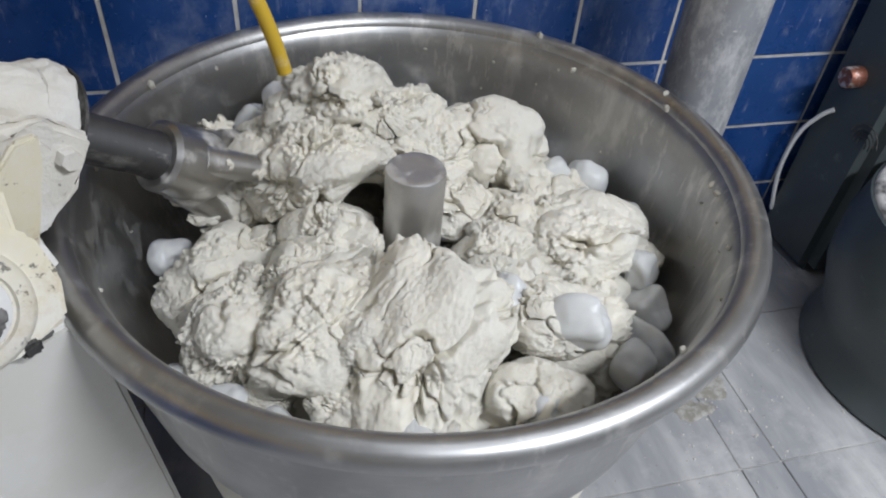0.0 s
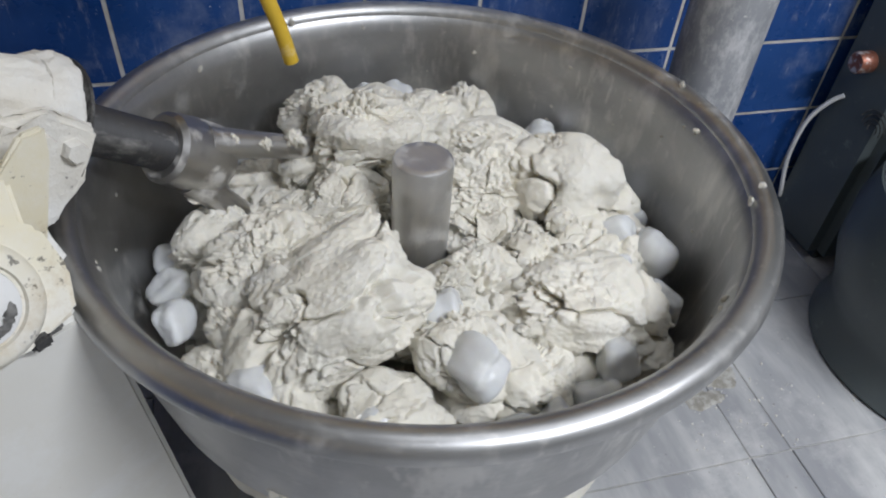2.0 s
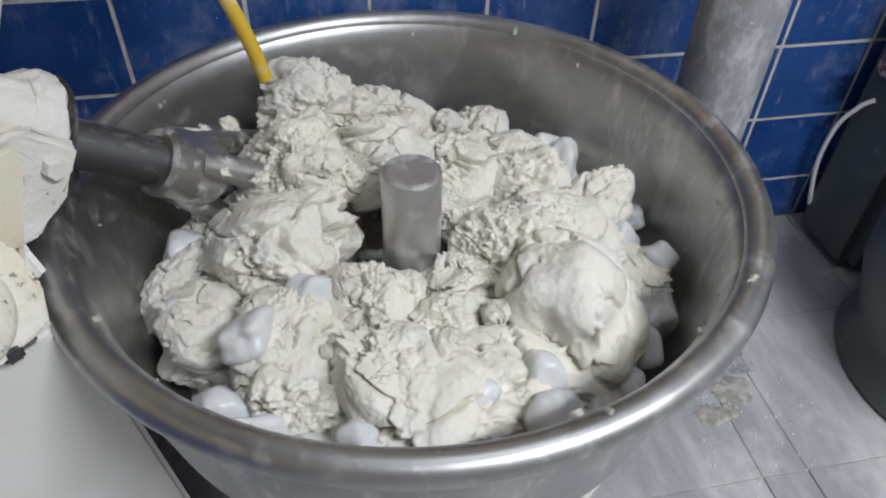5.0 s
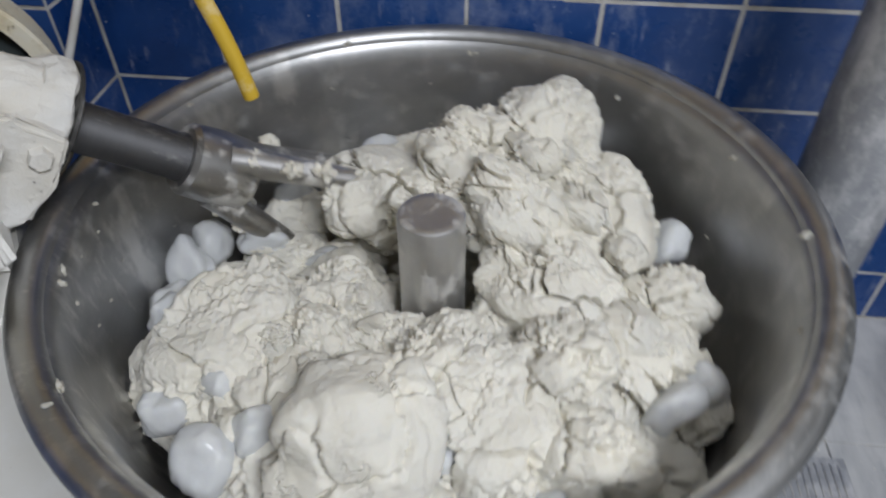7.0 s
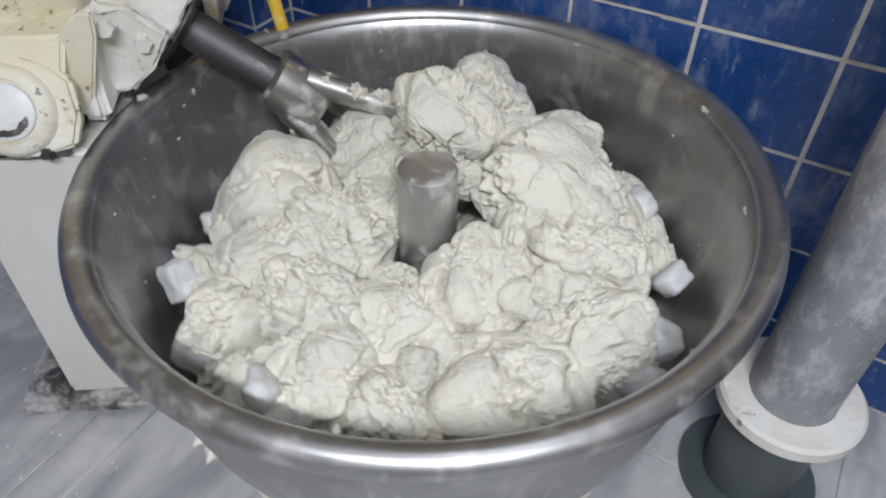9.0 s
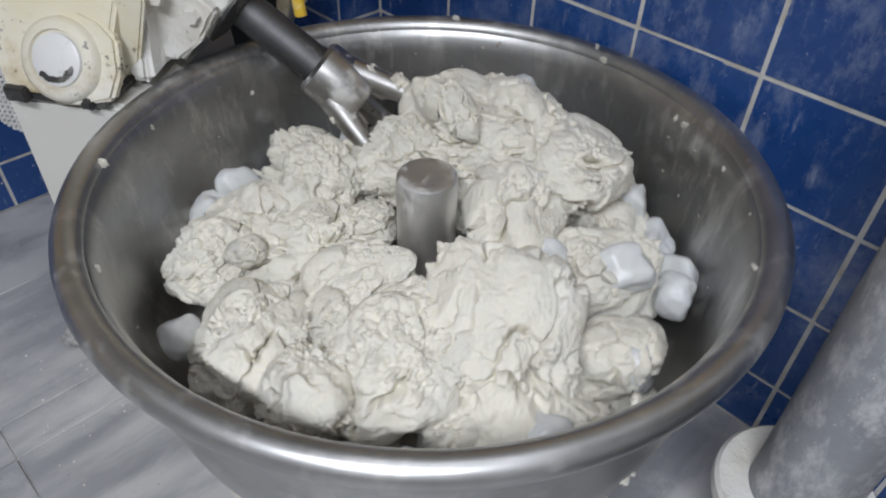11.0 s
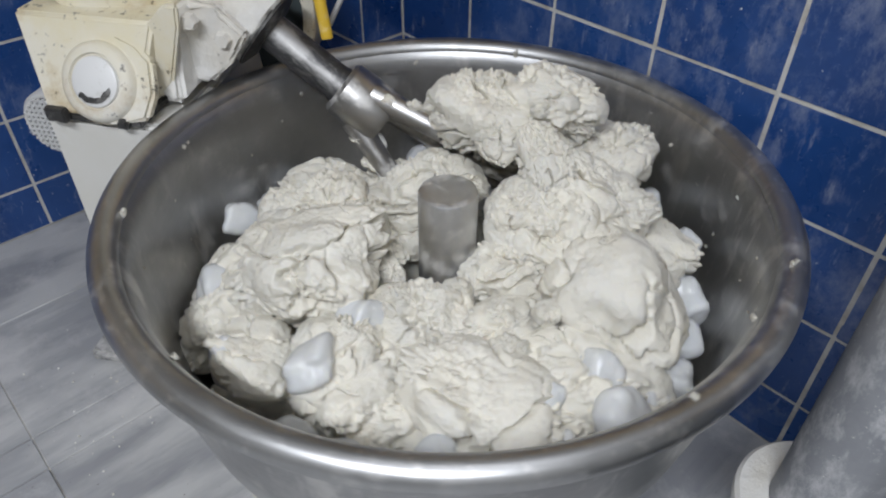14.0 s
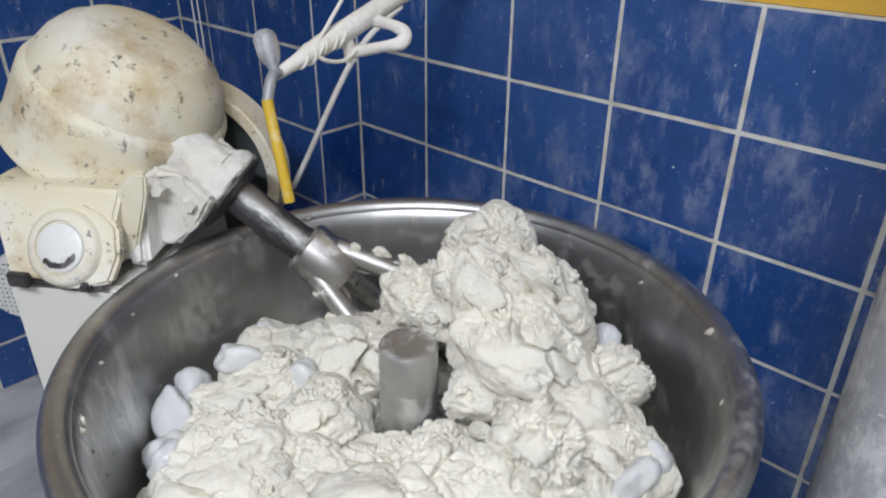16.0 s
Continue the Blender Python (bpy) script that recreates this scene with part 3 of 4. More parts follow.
# the large lobes: distance from the post, bearing in the bowl, size, and how far each stands up
LOBES = [(0.241, 262, 0.118, 0.012), (0.291, 355, 0.112, 0.0), (0.160, 194, 0.078, 0.0), (0.299, 203, 0.092, 0.006), (0.150, 328, 0.076, -0.01),
         (0.165, 65, 0.084, 0.0), (0.345, 250, 0.074, -0.02), (0.284, 48, 0.104, 0.016), (0.335, 105, 0.088, 0.0), (0.262, 312, 0.098, 0.0),
         (0.250, 84, 0.096, 0.01), (0.193, 144, 0.104, 0.014), (0.150, 215, 0.068, 0.02), (0.308, 180, 0.090, 0.0), (0.240, 228, 0.090, -0.005),
         (0.310, 130, 0.102, 0.008), (0.333, 336, 0.076, 0.0), (0.300, 22, 0.094, 0.0), (0.200, 20, 0.086, -0.004), (0.320, 285, 0.080, -0.01)]
for j, (r, phi, size, proud) in enumerate(LOBES):
    ob = new("dough_lump", lump_meshes[j % 9])
    ob.parent = dough
    size *= 1.16
    ob.scale = (size, size, size)
    own = Euler((rng.uniform(-0.5, 0.5), rng.uniform(-0.5, 0.5), rng.uniform(0, 6.28))).to_quaternion()
    LUMPS.append((ob, r, phi, size, 0.55 + 0.45 * ((j * 0.618) % 1.0), own, proud + 0.012))
scatter(34, 0.11, 0.365, (0.050, 0.062, 0.076), range(15), 40, 0.030)
scatter(9, 0.10, 0.125, (0.045, 0.055, 0.065), range(9), 20, 0.0)
scatter(64, 0.09, 0.385, (0.012, 0.017, 0.024, 0.032), range(7, 15), 75, 0.05)


# ---- ice ----
def ice_mesh(seed):
    """A half-melted cube: faces rounded into each other, edges worn."""
    bm = bmesh.new()
    bmesh.ops.create_icosphere(bm, subdivisions=4, radius=1)
    lr = random.Random(seed)
    power = lr.uniform(2.6, 5.0)
    taper = lr.uniform(-0.25, 0.25)
    for v in bm.verts:
        p = v.co.normalized()
        k = (abs(p.x) ** power + abs(p.y) ** power + abs(p.z) ** power) ** (-1 / power)
        q = p * k * 0.9
        q.x *= 1 + taper * q.z
        q.y *= 1 - 0.5 * taper * q.x
        v.co = q * (1 + 0.42 * noise.noise(q * 0.8 + Vector((seed * 1.7, 0, 0))) + 0.06 * noise.noise(q * 3 + Vector((seed, 0, 0))))
    return bm


ice_meshes = [mesh_of("ice_chunk", ice_mesh(20 + j), "ice") for j in range(6)]
ICE = []
ICE_AT = [(0.320, 22), (0.318, 6), (0.392, 332), (0.400, 320), (0.310, 306), (0.390, 169), (0.275, 66), (0.382, 19), (0.391, 4),
          (0.395, 233), (0.392, 40), (0.205, 304), (0.350, 86), (0.400, 348), (0.350, 203), (0.399, 77),
          (0.362, 119), (0.388, 219), (0.369, 259), (0.375, 286), (0.395, 128), (0.400, 96), (0.380, 52),
          (0.395, 311), (0.375, 340), (0.395, 207), (0.398, 66), (0.395, 30)]
for j, (r, phi) in enumerate(ICE_AT):
    size = rng.uniform(0.025, 0.044) if r > 0.3 else rng.uniform(0.028, 0.040)
    ob = tagged(new("ice_chunk", ice_meshes[j % 6]), "rounded chunk of cloudy white ice lying in the dough", "ice", "ice chunks in the dough")
    ob.scale = (size * rng.uniform(0.9, 1.3), size * rng.uniform(0.75, 1.1), size * rng.uniform(0.65, 1.0))
    own = Euler((rng.uniform(0, 6), rng.uniform(0, 6), rng.uniform(0, 6))).to_quaternion()
    ICE.append((ob, min(r, 0.40 - 0.55 * (size - 0.03)), phi, size, 0.4 + 0.6 * rng.random(), own, 0.080 if r > 0.3 else 0.060))


# ---- mixer that drives the fork ----
YAW = 35.6
MIX = pose(CX, CY, 0, 0, 0, YAW)        # local x towards the bowl, y away from the near side
mixer = thing("dough_mixer", "old cream painted dough mixer with chipped paint and caked flour", "mixer", MIX)
part("base_plate", caked(box(-0.87, -0.50, 0.065, 0.50, FLOOR + 0.003, FLOOR + 0.038, 0.010), 0.0018, 40, 5), "floury_iron", mixer, "dark base plate dusted with flour")
for bx, by in ((-0.80, 0.13), (-0.80, 0.42)):
    part("anchor_bolt", lathe([(0, 0.046), (0.020, 0.046), (0.024, 0.042), (0.025, 0.022), (0.042, 0.018), (0.046, 0.012), (0.046, 0.0), (0, 0)], 20, pose(bx, by, FLOOR + 0.038)), "floury_iron", mixer)


def slanted(x0, x1, z0, z1, y0, y1, y2, lean, bevel, narrow=0.0, flare=0.0):
    """A block whose near face leans back from y0 below to y1 above."""
    bm = box(x0, x1, y0, y2, z0, z1, 0)
    for v in bm.verts:
        if v.co.z > (z0 + z1) / 2:
            if v.co.y < (y0 + y2) / 2:
                v.co.y = y1
            if v.co.x < (x0 + x1) / 2:
                v.co.x -= flare
            v.co.x += lean
            if narrow and v.co.x > (x0 + x1) / 2:
                v.co.x -= narrow
    bmesh.ops.bevel(bm, geom=list(bm.edges), offset=bevel, segments=3, affect="EDGES")
    return bm


def plate(outline, y, thick, bevel=0.003):
    """A flat plate from an outline in x and z."""
    bm = bmesh.new()
    lo = [bm.verts.new((px, y, pz)) for px, pz in outline]
    hi = [bm.verts.new((px, y + thick, pz)) for px, pz in outline]
    bm.faces.new(lo)
    bm.faces.new(hi[::-1])
    for q in range(len(lo)):
        bm.faces.new((lo[q], lo[(q + 1) % len(lo)], hi[(q + 1) % len(lo)], hi[q]))
    bmesh.ops.bevel(bm, geom=list(bm.edges), offset=bevel, segments=2, affect="EDGES")
    return bm


part("column", slanted(-0.765, -0.425, FLOOR + 0.041, 0.148, 0.095, 0.05, 0.42, 0.05, 0.010, 0.105), "white_paint", mixer, "cream painted column")
part("seam_ledge", box(-0.692, -0.522, 0.040, 0.43, 0.149, 0.163, 0.003), "dark", mixer, "greasy dark ledge")
head_box = part("head_box", slanted(-0.690, -0.525, 0.164, 0.305, 0.035, 0.105, 0.42, 0.028, 0.006, 0.0, 0.085), "cream", mixer, "cream head box with chipped paint")
part("side_cheek", caked(slanted(-0.524, -0.475, 0.164, 0.275, 0.10, 0.13, 0.30, -0.004, 0.012), 0.006, 40), "flour", mixer, "flour-covered cheek of the head box")
face = Matrix.Translation((-0.586, 0.062, 0.216)) @ pose(0, 0, 0, 64, 0, 0)
boss = part("boss", lathe([(0.0, -0.01), (0.068, -0.01), (0.064, 0.014), (0.057, 0.021), (0.046, 0.022), (0.044, 0.017), (0.0, 0.017)], 40, face), "cream", mixer, "raised round boss")
swell = plate([(0.070 * math.cos(radians(a)), 0.070 * math.sin(radians(a))) for a in range(70, 291, 20)] + [(0.060, -0.066), (0.088, -0.040), (0.094, 0.010), (0.080, 0.055)], -0.016, 0.022, 0.006)
swell.transform(face @ pose(0, 0, 0, 90, 0, 0))
part("boss_housing", swell, "cream", mixer, "raised cream housing behind the boss")
part("cap", lathe([(0.0, 0.0175), (0.041, 0.0175), (0.040, 0.022), (0.035, 0.025), (0.0, 0.026)], 36, face), "white", mixer, "round white cap")
part("latch", caked(box(-0.688, -0.650, 0.024, 0.040, 0.152, 0.176, 0.003), 0.002, 60), "dark", mixer, "greasy dark latch")
part("latch", caked(box(-0.560, -0.540, 0.026, 0.040, 0.150, 0.168, 0.003), 0.002, 60), "dark", mixer, "greasy dark latch")


GRIME = face @ pose(0, 0, 0.0262)
for q in range(7):
    a = radians(232 + 16 * q)
    gr = crumb(1.0, 70 + q, 2, 0.8, 0.25)
    gr.transform(GRIME @ Matrix.LocRotScale((0.030 * math.cos(a), 0.030 * math.sin(a), 0.0), Euler((0, 0, a)), (0.0045, 0.008, 0.0045)))
    part("grime", gr, "dark", mixer, "black grime on the cap")
for py in (0.165, 0.33):
    part("bracket", caked(plate([(-0.51, 0.18), (-0.455, 0.175), (-0.395, 0.235), (-0.375, 0.268), (-0.42, 0.315), (-0.47, 0.325), (-0.515, 0.29)], py, 0.022, 0.006), 0.006, 40), "flour", mixer, "flour-caked bracket plate")
part("guard_lip", plate([(-0.535, 0.268), (-0.51, 0.30), (-0.475, 0.335), (-0.45, 0.335), (-0.455, 0.30), (-0.49, 0.20), (-0.52, 0.17)], 0.105, 0.012, 0.004), "cream", mixer, "cream side lip of the head box")
# gear head leaning with the shaft: local frame of the shaft
HEAD = MIX.inverted() @ FORK


def on_shaft(bm):
    bm.transform(HEAD)
    return bm


part("flange", on_shaft(caked(lathe([(0.0, -0.212), (0.040, -0.212), (0.073, -0.211), (0.079, -0.217), (0.080, -0.236), (0.072, -0.250), (0.0, -0.256)], 40), 0.0055, 26, 2)), "flour", mixer, "flange thick with flour")
part("seal", on_shaft(lathe([(0.035, -0.196), (0.056, -0.198), (0.080, -0.206), (0.080, -0.2105), (0.035, -0.2105)], 40)), "dark", mixer, "dark greasy seal")
part("neck", on_shaft(caked(lathe([(0.0, -0.24), (0.072, -0.247), (0.066, -0.27), (0.056, -0.30), (0.062, -0.36), (0.07, -0.40), (0.0, -0.42)], 40), 0.006, 26, 2)), "flour", mixer, "flour-covered casting")
dome_profile = [(0.0, 0.173), (0.060, 0.172), (0.112, 0.165), (0.120, 0.160), (0.124, 0.154), (0.150, 0.137), (0.172, 0.106), (0.185, 0.074), (0.188, 0.058), (0.197, 0.052),
                (0.201, 0.044), (0.202, 0.030), (0.204, -0.02), (0.205, -0.076), (0.210, -0.084), (0.210, -0.096), (0.17, -0.115), (0.10, -0.135), (0.0, -0.14)]
DOME = Matrix.Translation((-0.612, 0.335, 0.370)) @ pose(0, 0, 0, 0, 30, 0)
dome_bm = lathe([(0.93 * pr, 0.95 * pz) for pr, pz in dome_profile], 72)
dome_bm.transform(DOME)
part("gear_dome", dome_bm, "cream", mixer, "rounded cream gear cover stained brown along the seam")
ring = lathe([(0.93 * pr, 0.95 * pz) for pr, pz in ((0.2045, -0.078), (0.2075, -0.082), (0.2075, -0.098), (0.196, -0.106), (0.19, -0.098))], 72, DOME, True)
part("seam_stain", ring, "rust", mixer, "rusty brown seam band")
GUARD = Matrix.Translation((-0.562, 0.444, 0.196)) @ pose(0, 0, 0, 90, 0, 0)
guard = part("belt_guard", lathe([(0.176, 0.0), (0.196, 0.0), (0.200, -0.004), (0.200, -0.075), (0.176, -0.075)], 64, GUARD, True), "cream", mixer, "curved dusty belt guard")
part("guard_back", lathe([(0.0, -0.050), (0.175, -0.050), (0.175, -0.062), (0.0, -0.062)], 48, GUARD), "green", guard, "dark inside of the belt guard")
for q, (bx, by, bz) in enumerate(((-0.412, 0.165, 0.262), (-0.45, 0.14, 0.30))):
    part("bolt", lathe([(0, 0.014), (0.012, 0.014), (0.014, 0.01), (0.014, 0.0), (0, 0)], 6, Matrix.Translation((bx, by, bz)) @ pose(0, 0, 0, 90, 0, 0)), "flour", mixer)
# motor with its fan grille
motor = part("motor", lathe([(0.0, 0.0), (0.066, 0.0), (0.070, 0.006), (0.070, 0.22), (0.0, 0.22)], 40, Matrix.Translation((-0.85, 0.21, 0.02)) @ pose(0, 0, 0, -90, 0, 0)), "motor", mixer, "grey electric motor")
grille = bmesh.new()
for q in range(-5, 6):
    half = math.sqrt(max(0.0, 0.06 ** 2 - (q * 0.0108) ** 2))
    for turn in (0, 1):
        b = box(-half, half, -0.0022, 0.0022, -0.0022, 0.0022, 0)
        if turn:
            b.transform(pose(0, 0, 0, 0, 90, 0))
            b.transform(Matrix.Translation((q * 0.0108, 0, 0)))
        else:
            b.transform(Matrix.Translation((0, 0, q * 0.0108)))
        tmp = bpy.data.meshes.new("bars")
        b.to_mesh(tmp)
        b.free()
        grille.from_mesh(tmp)
        bpy.data.meshes.remove(tmp)
grille.transform(Matrix.Translation((-0.85, 0.205, 0.02)))
part("fan_grille", grille, "white", motor, "white fan grille", smooth=False)
part("grille_back", lathe([(0.0, 0.0), (0.06, 0.0), (0.06, 0.002), (0.0, 0.002)], 32, Matrix.Translation((-0.85, 0.209, 0.02)) @ pose(0, 0, 0, 90, 0, 0)), "dark", motor)

# ---- water tap with the yellow hose ----
tap = thing("water_tap", "flour-dusted wall water pipe with valve and short yellow hose", "tap")
part("hose", tube([(0.494, -0.579, 0.478), (0.505, -0.5815, 0.442), (0.519, -0.585, 0.404), (0.530, -0.587, 0.367), (0.538, -0.588, 0.332)], 0.0086, 18), "hose", tap, "yellow rubber hose")
part("spout", tube([(0.474, -0.540, 0.507), (0.479, -0.553, 0.507), (0.487, -0.566, 0.499), (0.494, -0.579, 0.472)], 0.0085, 14), "galv", tap, "thin bent spout")
KNOB = Matrix.Translation((0.474, -0.549, 0.512)) @ (Vector((-0.030, 0.007, 0.049)).to_track_quat("Z", "Y").to_matrix().to_4x4())
part("valve", lathe([(0, 0.060), (0.010, 0.060), (0.015, 0.056), (0.0185, 0.048), (0.0180, 0.028), (0.0135, 0.014), (0.0085, 0.006), (0.008, -0.006), (0, -0.006)], 10, KNOB), "galv", tap, "dull metal valve knob")
part("supply_pipe", tube([(0.475, -0.547, 0.505), (0.469, -0.506, 0.516), (0.463, -0.452, 0.532), (0.451, -0.367, 0.554), (0.426, -0.242, 0.585), (0.380, 0.02, 0.640)], 0.013, 16, radii=[0.008, 0.011, 0.0165, 0.0175, 0.017, 0.016]), "flour", tap, "pipe caked with flour")
part("branch", tube([(0.448, -0.351, 0.559), (0.470, -0.310, 0.546), (0.482, -0.293, 0.533), (0.485, -0.301, 0.518), (0.474, -0.327, 0.514), (0.464, -0.395, 0.512)], 0.009, 14, radii=[0.011, 0.009, 0.0125, 0.0125, 0.009, 0.010]), "flour", tap, "looped stub pipe")
part("tee", tube([(0.455, -0.398, 0.550), (0.459, -0.396, 0.530), (0.461, -0.394, 0.505), (0.462, -0.393, 0.497)], 0.010, 14), "flour", tap, "short drop of pipe")
part("tie_wire", tube([(0.450, -0.389, 0.600), (0.466, -0.438, 0.563), (0.474, -0.470, 0.534), (0.480, -0.463, 0.515), (0.479, -0.424, 0.506), (0.472, -0.390, 0.516)], 0.0032, 8), "flour", tap, "thin pale wire tied round the pipe")
for q in range(6):
    c = Vector((0.468, -0.495, 0.519)).lerp(Vector((0.459, -0.420, 0.540)), q / 5)
    lean = 65 + 16 * math.sin(q * 2.4)
    part("wire_wrap", lathe([(0.0150 + 0.0006 * q + 0.0022 * math.cos(s * math.pi / 3), 0.0022 * math.sin(s * math.pi / 3)) for s in range(6)], 24, Matrix.Translation(c) @ pose(0, 0, 0, lean, 0, 14 * math.sin(q * 1.7)), True), "flour", tap)
conduit = tagged(part("wall_conduit", tube([(0.222, -0.055, 0.52), (0.195, -0.165, 0.43), (0.102, -0.246, 0.196), (0.07, -0.27, 0.12)], 0.0065, 12), "flour"), "thin white conduit slanting down across the tiled corner", "conduit")
for wx in (-0.47, -0.50):
    tagged(part("hanging_wire", tube([(wx, -0.16, 1.2), (wx + 0.004, -0.16, 0.6), (wx + 0.012, -0.16, 0.12)], 0.0022, 8), "white"), "thin pale wire hanging down the tiled wall", "wire", "hanging wires")

# ---- upright pipe with a collar beside the bowl ----
stand = thing("support_pipe", "thick dull zinc pipe with white flange collar beside the bowl", "pipe", pose(1.332, -0.30, 0))
part("pipe", lathe([(0.0, 2.09), (0.073, 2.09), (0.073, -0.262), (0.0, -0.262)], 48), "galv", stand)
part("collar", lathe([(0.074, -0.255), (0.118, -0.255), (0.124, -0.262), (0.124, -0.285), (0.118, -0.292), (0.0, -0.292)], 56), "flour", stand, "white flange collar")
part("lower_pipe", lathe([(0.086, -0.293), (0.086, FLOOR + 0.02), (0.13, FLOOR + 0.018), (0.13, FLOOR), (0, FLOOR)], 48), "green", stand, "dark lower pipe")

# ---- second mixer ----
second = thing("second_mixer", "dark grey-green dough mixer with its own round bowl", "mixer")
part("body", box(1.90, 2.55, -0.26, -0.03, FLOOR, 0.85, 0.03, 4), "green", second, "dark grey-green painted body")
part("bowl", lathe([(0.295, -0.01), (0.305, 0.004), (0.32, 0.0), (0.322, -0.02), (0.335, -0.09), (0.33, -0.20), (0.30, -0.29), (0.29, -0.33), (0.31, FLOOR + 0.13), (0.30, FLOOR + 0.12), (0, FLOOR + 0.12), (0, -0.31), (0.22, -0.28), (0.29, -0.18), (0.30, -0.04)], 64, pose(2.03, -0.60, -0.12), True), "green", second, "dark round bowl")
part("bowl_rim", lathe([(0.300 + 0.014 * math.cos(a), 0.002 + 0.010 * math.sin(a)) for a in [2 * math.pi * q / 12 for q in range(12)]], 64, pose(2.03, -0.60, -0.12), True), "floury_iron", second, "floury rim of the dark bowl")
for q in range(4):
    arc = [(1.897, -0.225 + (0.014 + 0.011 * q) * math.cos(radians(s)), -0.124 + (0.014 + 0.011 * q) * math.sin(radians(s))) for s in range(-20 + 12 * q, 215 - 8 * q, 25)]
    part("emblem_arc", tube(arc, 0.0016, 6), "dark", second, "raised curved emblem line")
part("cable", tube([(1.90, -0.105, -0.10), (1.885, -0.085, -0.13), (1.87, -0.06, -0.20), (1.875, -0.05, -0.32), (1.90, -0.06, -0.45)], 0.006, 10), "white", second, "pale loose cable")
part("label", box(-0.045, 0.045, -0.0012, 0.0012, -0.035, 0.035, 0.0005, 1), "paper", second, "white paper label", m=pose(1.722, -0.665, -0.215, 8, 30, -62))
for q in range(3):
    part("print_bar", box(-0.03, 0.03 - 0.012 * q, -0.0018, -0.0013, -0.004 - 0.016 * q, 0.004 - 0.016 * q, 0), "ink", second, m=pose(1.722, -0.665, -0.215, 8, 30, -62), smooth=False)
knob = part("knob", lathe([(0.0, 0.04), (0.022, 0.04), (0.026, 0.035), (0.026, 0.0), (0, 0)], 24, Matrix.Translation((1.90, -0.126, 0.002)) @ pose(0, 0, 0, 0, -90, 0)), "copper", second, "worn copper knob")

# ---- dirt on the floor ----
def spill(name, cx, cy, rx, ry, seed, material, label, category):
    bm = bmesh.new()
    mid = bm.verts.new((cx, cy, FLOOR + 0.006))
    rings = []
    for a in range(1, 9):
        ring = []
        for s in range(56):
            th = 2 * math.pi * s / 56
            k = a / 8 * (1 + 0.45 * noise.noise(Vector((math.cos(th) * 1.4, math.sin(th) * 1.4, seed))) + 0.2 * noise.noise(Vector((math.cos(th) * 5, math.sin(th) * 5, seed))))
            p = Vector((cx + rx * k * math.cos(th), cy + ry * k * math.sin(th), 0))
            p.z = FLOOR + 0.0005 + (0.004 + 0.006 * max(0.0, noise.noise(p * 28))) * (1 - (a / 8) ** 3)
            ring.append(bm.verts.new(p))
        rings.append(ring)
    for s in range(56):
        bm.faces.new((mid, rings[0][s], rings[0][(s + 1) % 56]))
        for a, c in zip(rings, rings[1:]):
            bm.faces.new((a[s], c[s], c[(s + 1) % 56], a[(s + 1) % 56]))
    return tagged(part(name, bm, material), label, category)


drain = thing("floor_plate", "small scratched steel plate dusted with flour, set on the marble floor", "plate", pose(1.447, -0.454, FLOOR))
part("sheet", box(-0.076, 0.076, -0.055, 0.055, 0.0005, 0.005, 0.0015, 1), "galv", drain)
for q in range(9):
    part("rib", box(-0.0016, 0.0016, -0.039, 0.039, 0.005, 0.0072, 0.0006, 1), "steel_post", drain, m=pose(0.059 * (q - 4) / 4, 0, 0, 0, 0, 0))
spill("floor_spill", 1.44, -0.545, 0.055, 0.035, 3.1, "dirt", "dried grey-brown dough spill stuck on the marble floor", "spill")
spill("floor_spill", 1.37, -0.60, 0.05, 0.025, 8.4, "dirt", "thin crusty flour spill on the marble floor", "spill")
crumbs = bmesh.new()
for q in range(260):
    cb = bmesh.ops.create_icosphere(crumbs, subdivisions=1, radius=rng.choice((0.001, 0.0014, 0.002, 0.003)))
    cx, cy = (rng.gauss(1.40, 0.11), rng.gauss(-0.55, 0.12)) if q < 215 else (rng.gauss(0.12, 0.12), rng.gauss(-1.02, 0.1))
    bmesh.ops.translate(crumbs, verts=cb["verts"], vec=(cx, cy, FLOOR + 0.001))
tagged(part("floor_crumbs", crumbs, "flour"), "scattered flour crumbs on the marble floor", "crumbs", kind="stuff")

# ---- tiles of the walls and slabs of the floor ----
def tile_mesh(w, h, deep):
    return mesh_of("tile", box(-w / 2, w / 2, -deep, 0, -h / 2, h / 2, 0.0022, 2), "tile")


GAP = 0.0042
meshes = {}


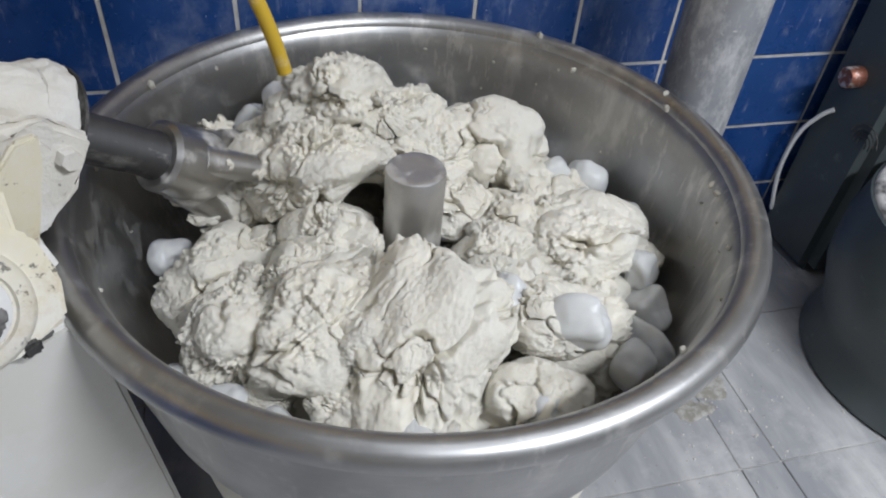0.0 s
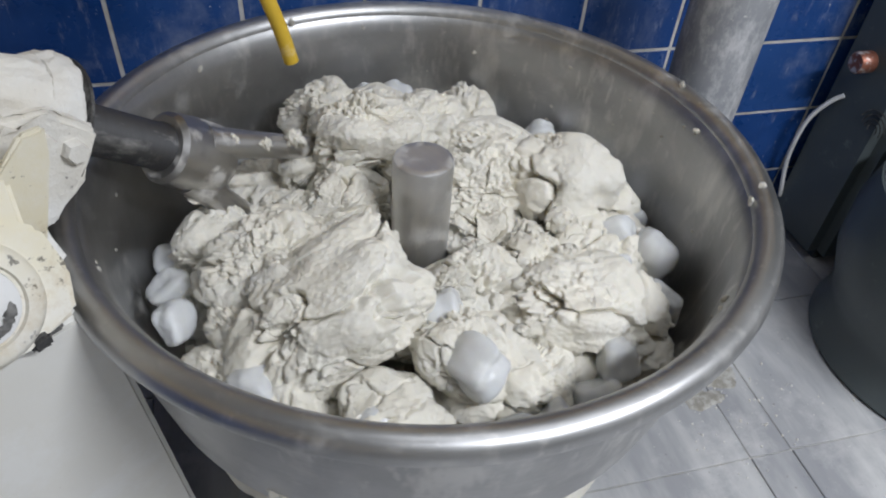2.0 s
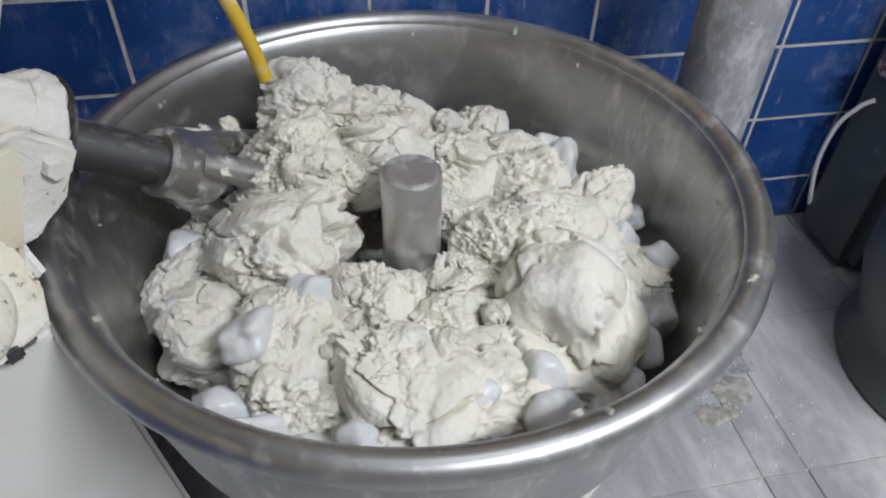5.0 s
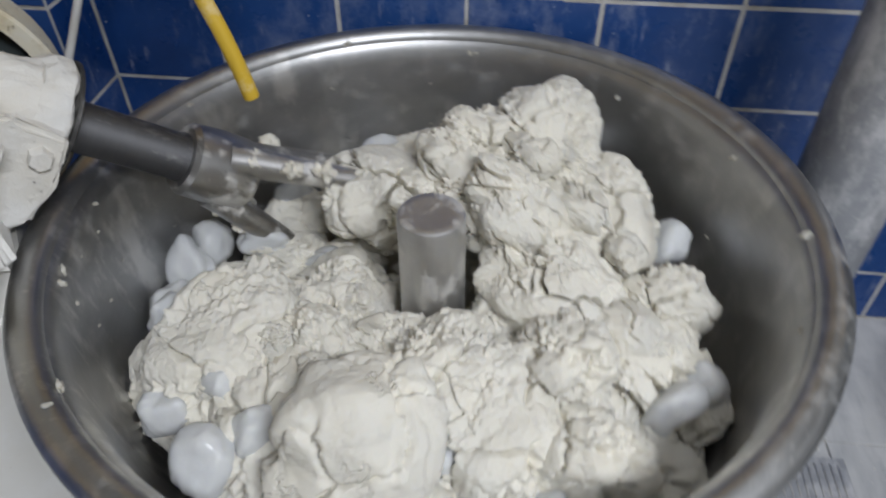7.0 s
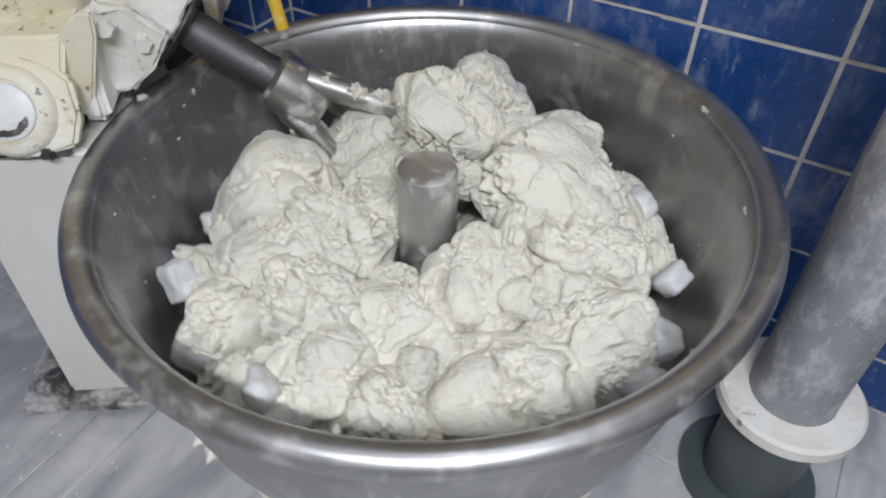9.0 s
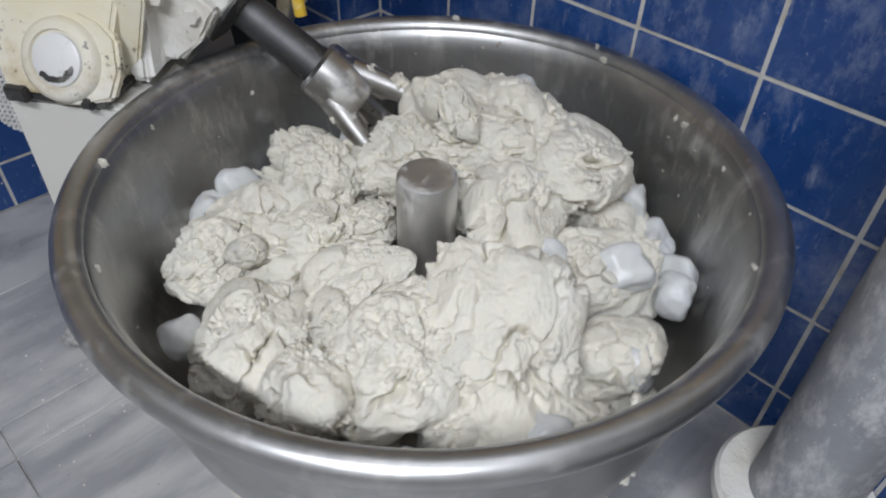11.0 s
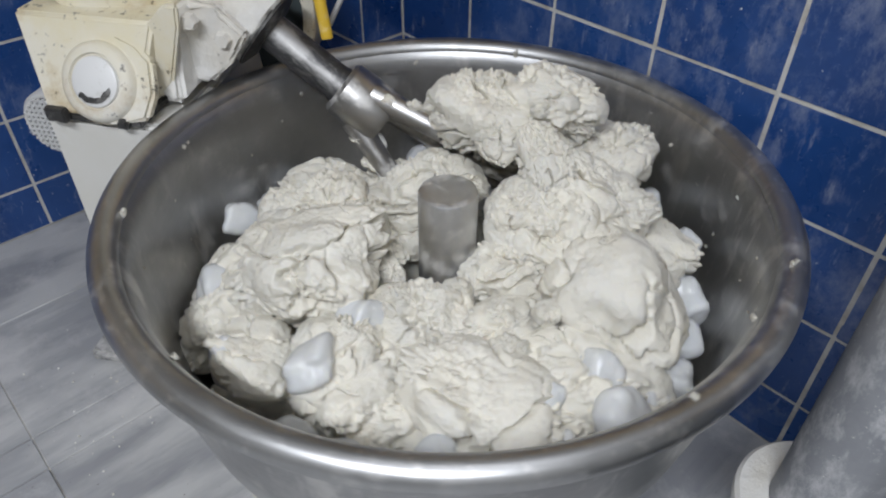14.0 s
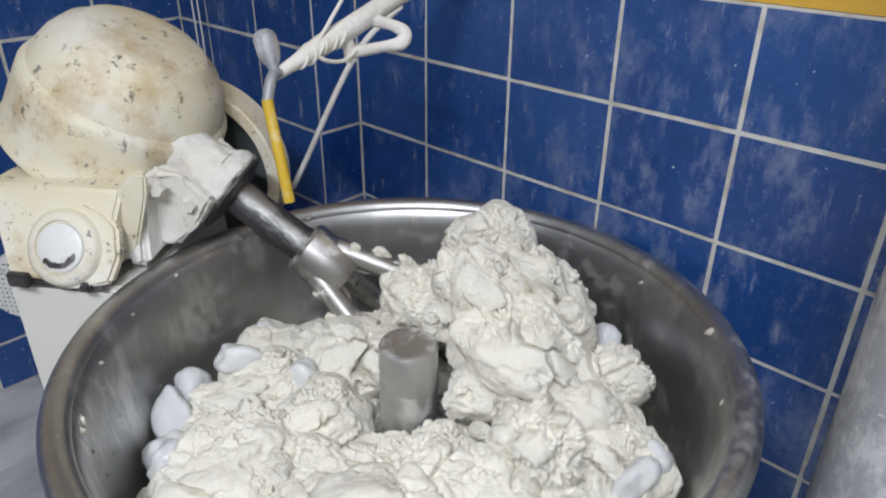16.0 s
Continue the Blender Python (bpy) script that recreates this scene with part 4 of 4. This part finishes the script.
def lay_tiles(parent, start, step, count, m):
    """Rows of tiles along a wall; m takes (along, depth, height) to the world."""
    zs = [(FLOOR, -0.4)] + [(-0.4 + TILE_H * q, -0.2 + TILE_H * q) for q in range(5)]
    for q in range(count):
        a0, a1 = start + q * step, start + (q + 1) * step
        for z0, z1 in zs:
            key = (round(a1 - a0, 3), round(z1 - z0, 3))
            if key not in meshes:
                meshes[key] = tile_mesh(a1 - a0 - GAP, z1 - z0 - GAP, 0.01)
            ob = new("tile", meshes[key])
            ob.parent = parent
            ob.matrix_basis = m @ pose((a0 + a1) / 2, rng.uniform(-0.0006, 0.0006), (z0 + z1) / 2, rng.uniform(-0.25, 0.25), 0, rng.uniform(-0.25, 0.25))


lay_tiles(wall_back, 0.0, TILE_W, 13, pose(0, 0.010, 0))
lay_tiles(wall_step, -0.24, TILE_W, 1, pose(0, STEP + 0.010, 0))
lay_tiles(wall_step, -0.48, TILE_W, 1, pose(0, STEP + 0.010, 0))
lay_tiles(wall_step, -0.63, 0.15, 1, pose(0, STEP + 0.010, 0))
lay_tiles(wall_step, STEP, 0.13, 1, pose(-0.010, 0, 0, 0, 0, 90))
lay_tiles(wall_left, -2.29, TILE_W, 9, pose(LEFT - 0.010, 0, 0, 0, 0, 90))

slab_x = [LEFT, -0.30, 0.10, 0.20, 0.60, 1.00, 1.40, 1.50, 1.90, 2.30, 2.70, 3.20]
slab_y = [-3.60, -3.157, -2.757, -2.357, -1.957, -1.557, -1.157, -0.757, -0.357, 0.0]
for x0, x1 in zip(slab_x, slab_x[1:]):
    for y0, y1 in zip(slab_y, slab_y[1:]):
        ob = part("slab", box((x0 - x1) / 2 + 0.0009, (x1 - x0) / 2 - 0.0009, (y0 - y1) / 2 + 0.0009, (y1 - y0) / 2 - 0.0009, -0.02, 0, 0.002, 1), "marble", floor)
        ob.matrix_basis = pose((x0 + x1) / 2, (y0 + y1) / 2, FLOOR)


# ---- motion ----
def motions():
    walk(bowl, [(t, pose(CX, CY, 0, 0, 0, bowl_turn(t))) for t in TIMES])
    walk(bed, [(t, pose(CX, CY, 0, 0, 0, bowl_turn(t))) for t in TIMES])
    walk(fork, [(t, fork_pose(t)) for t in TIMES])
    for ob, *how in LUMPS + ICE:
        walk(ob, [(t, carried(t, *how)) for t in TIMES])


motions()
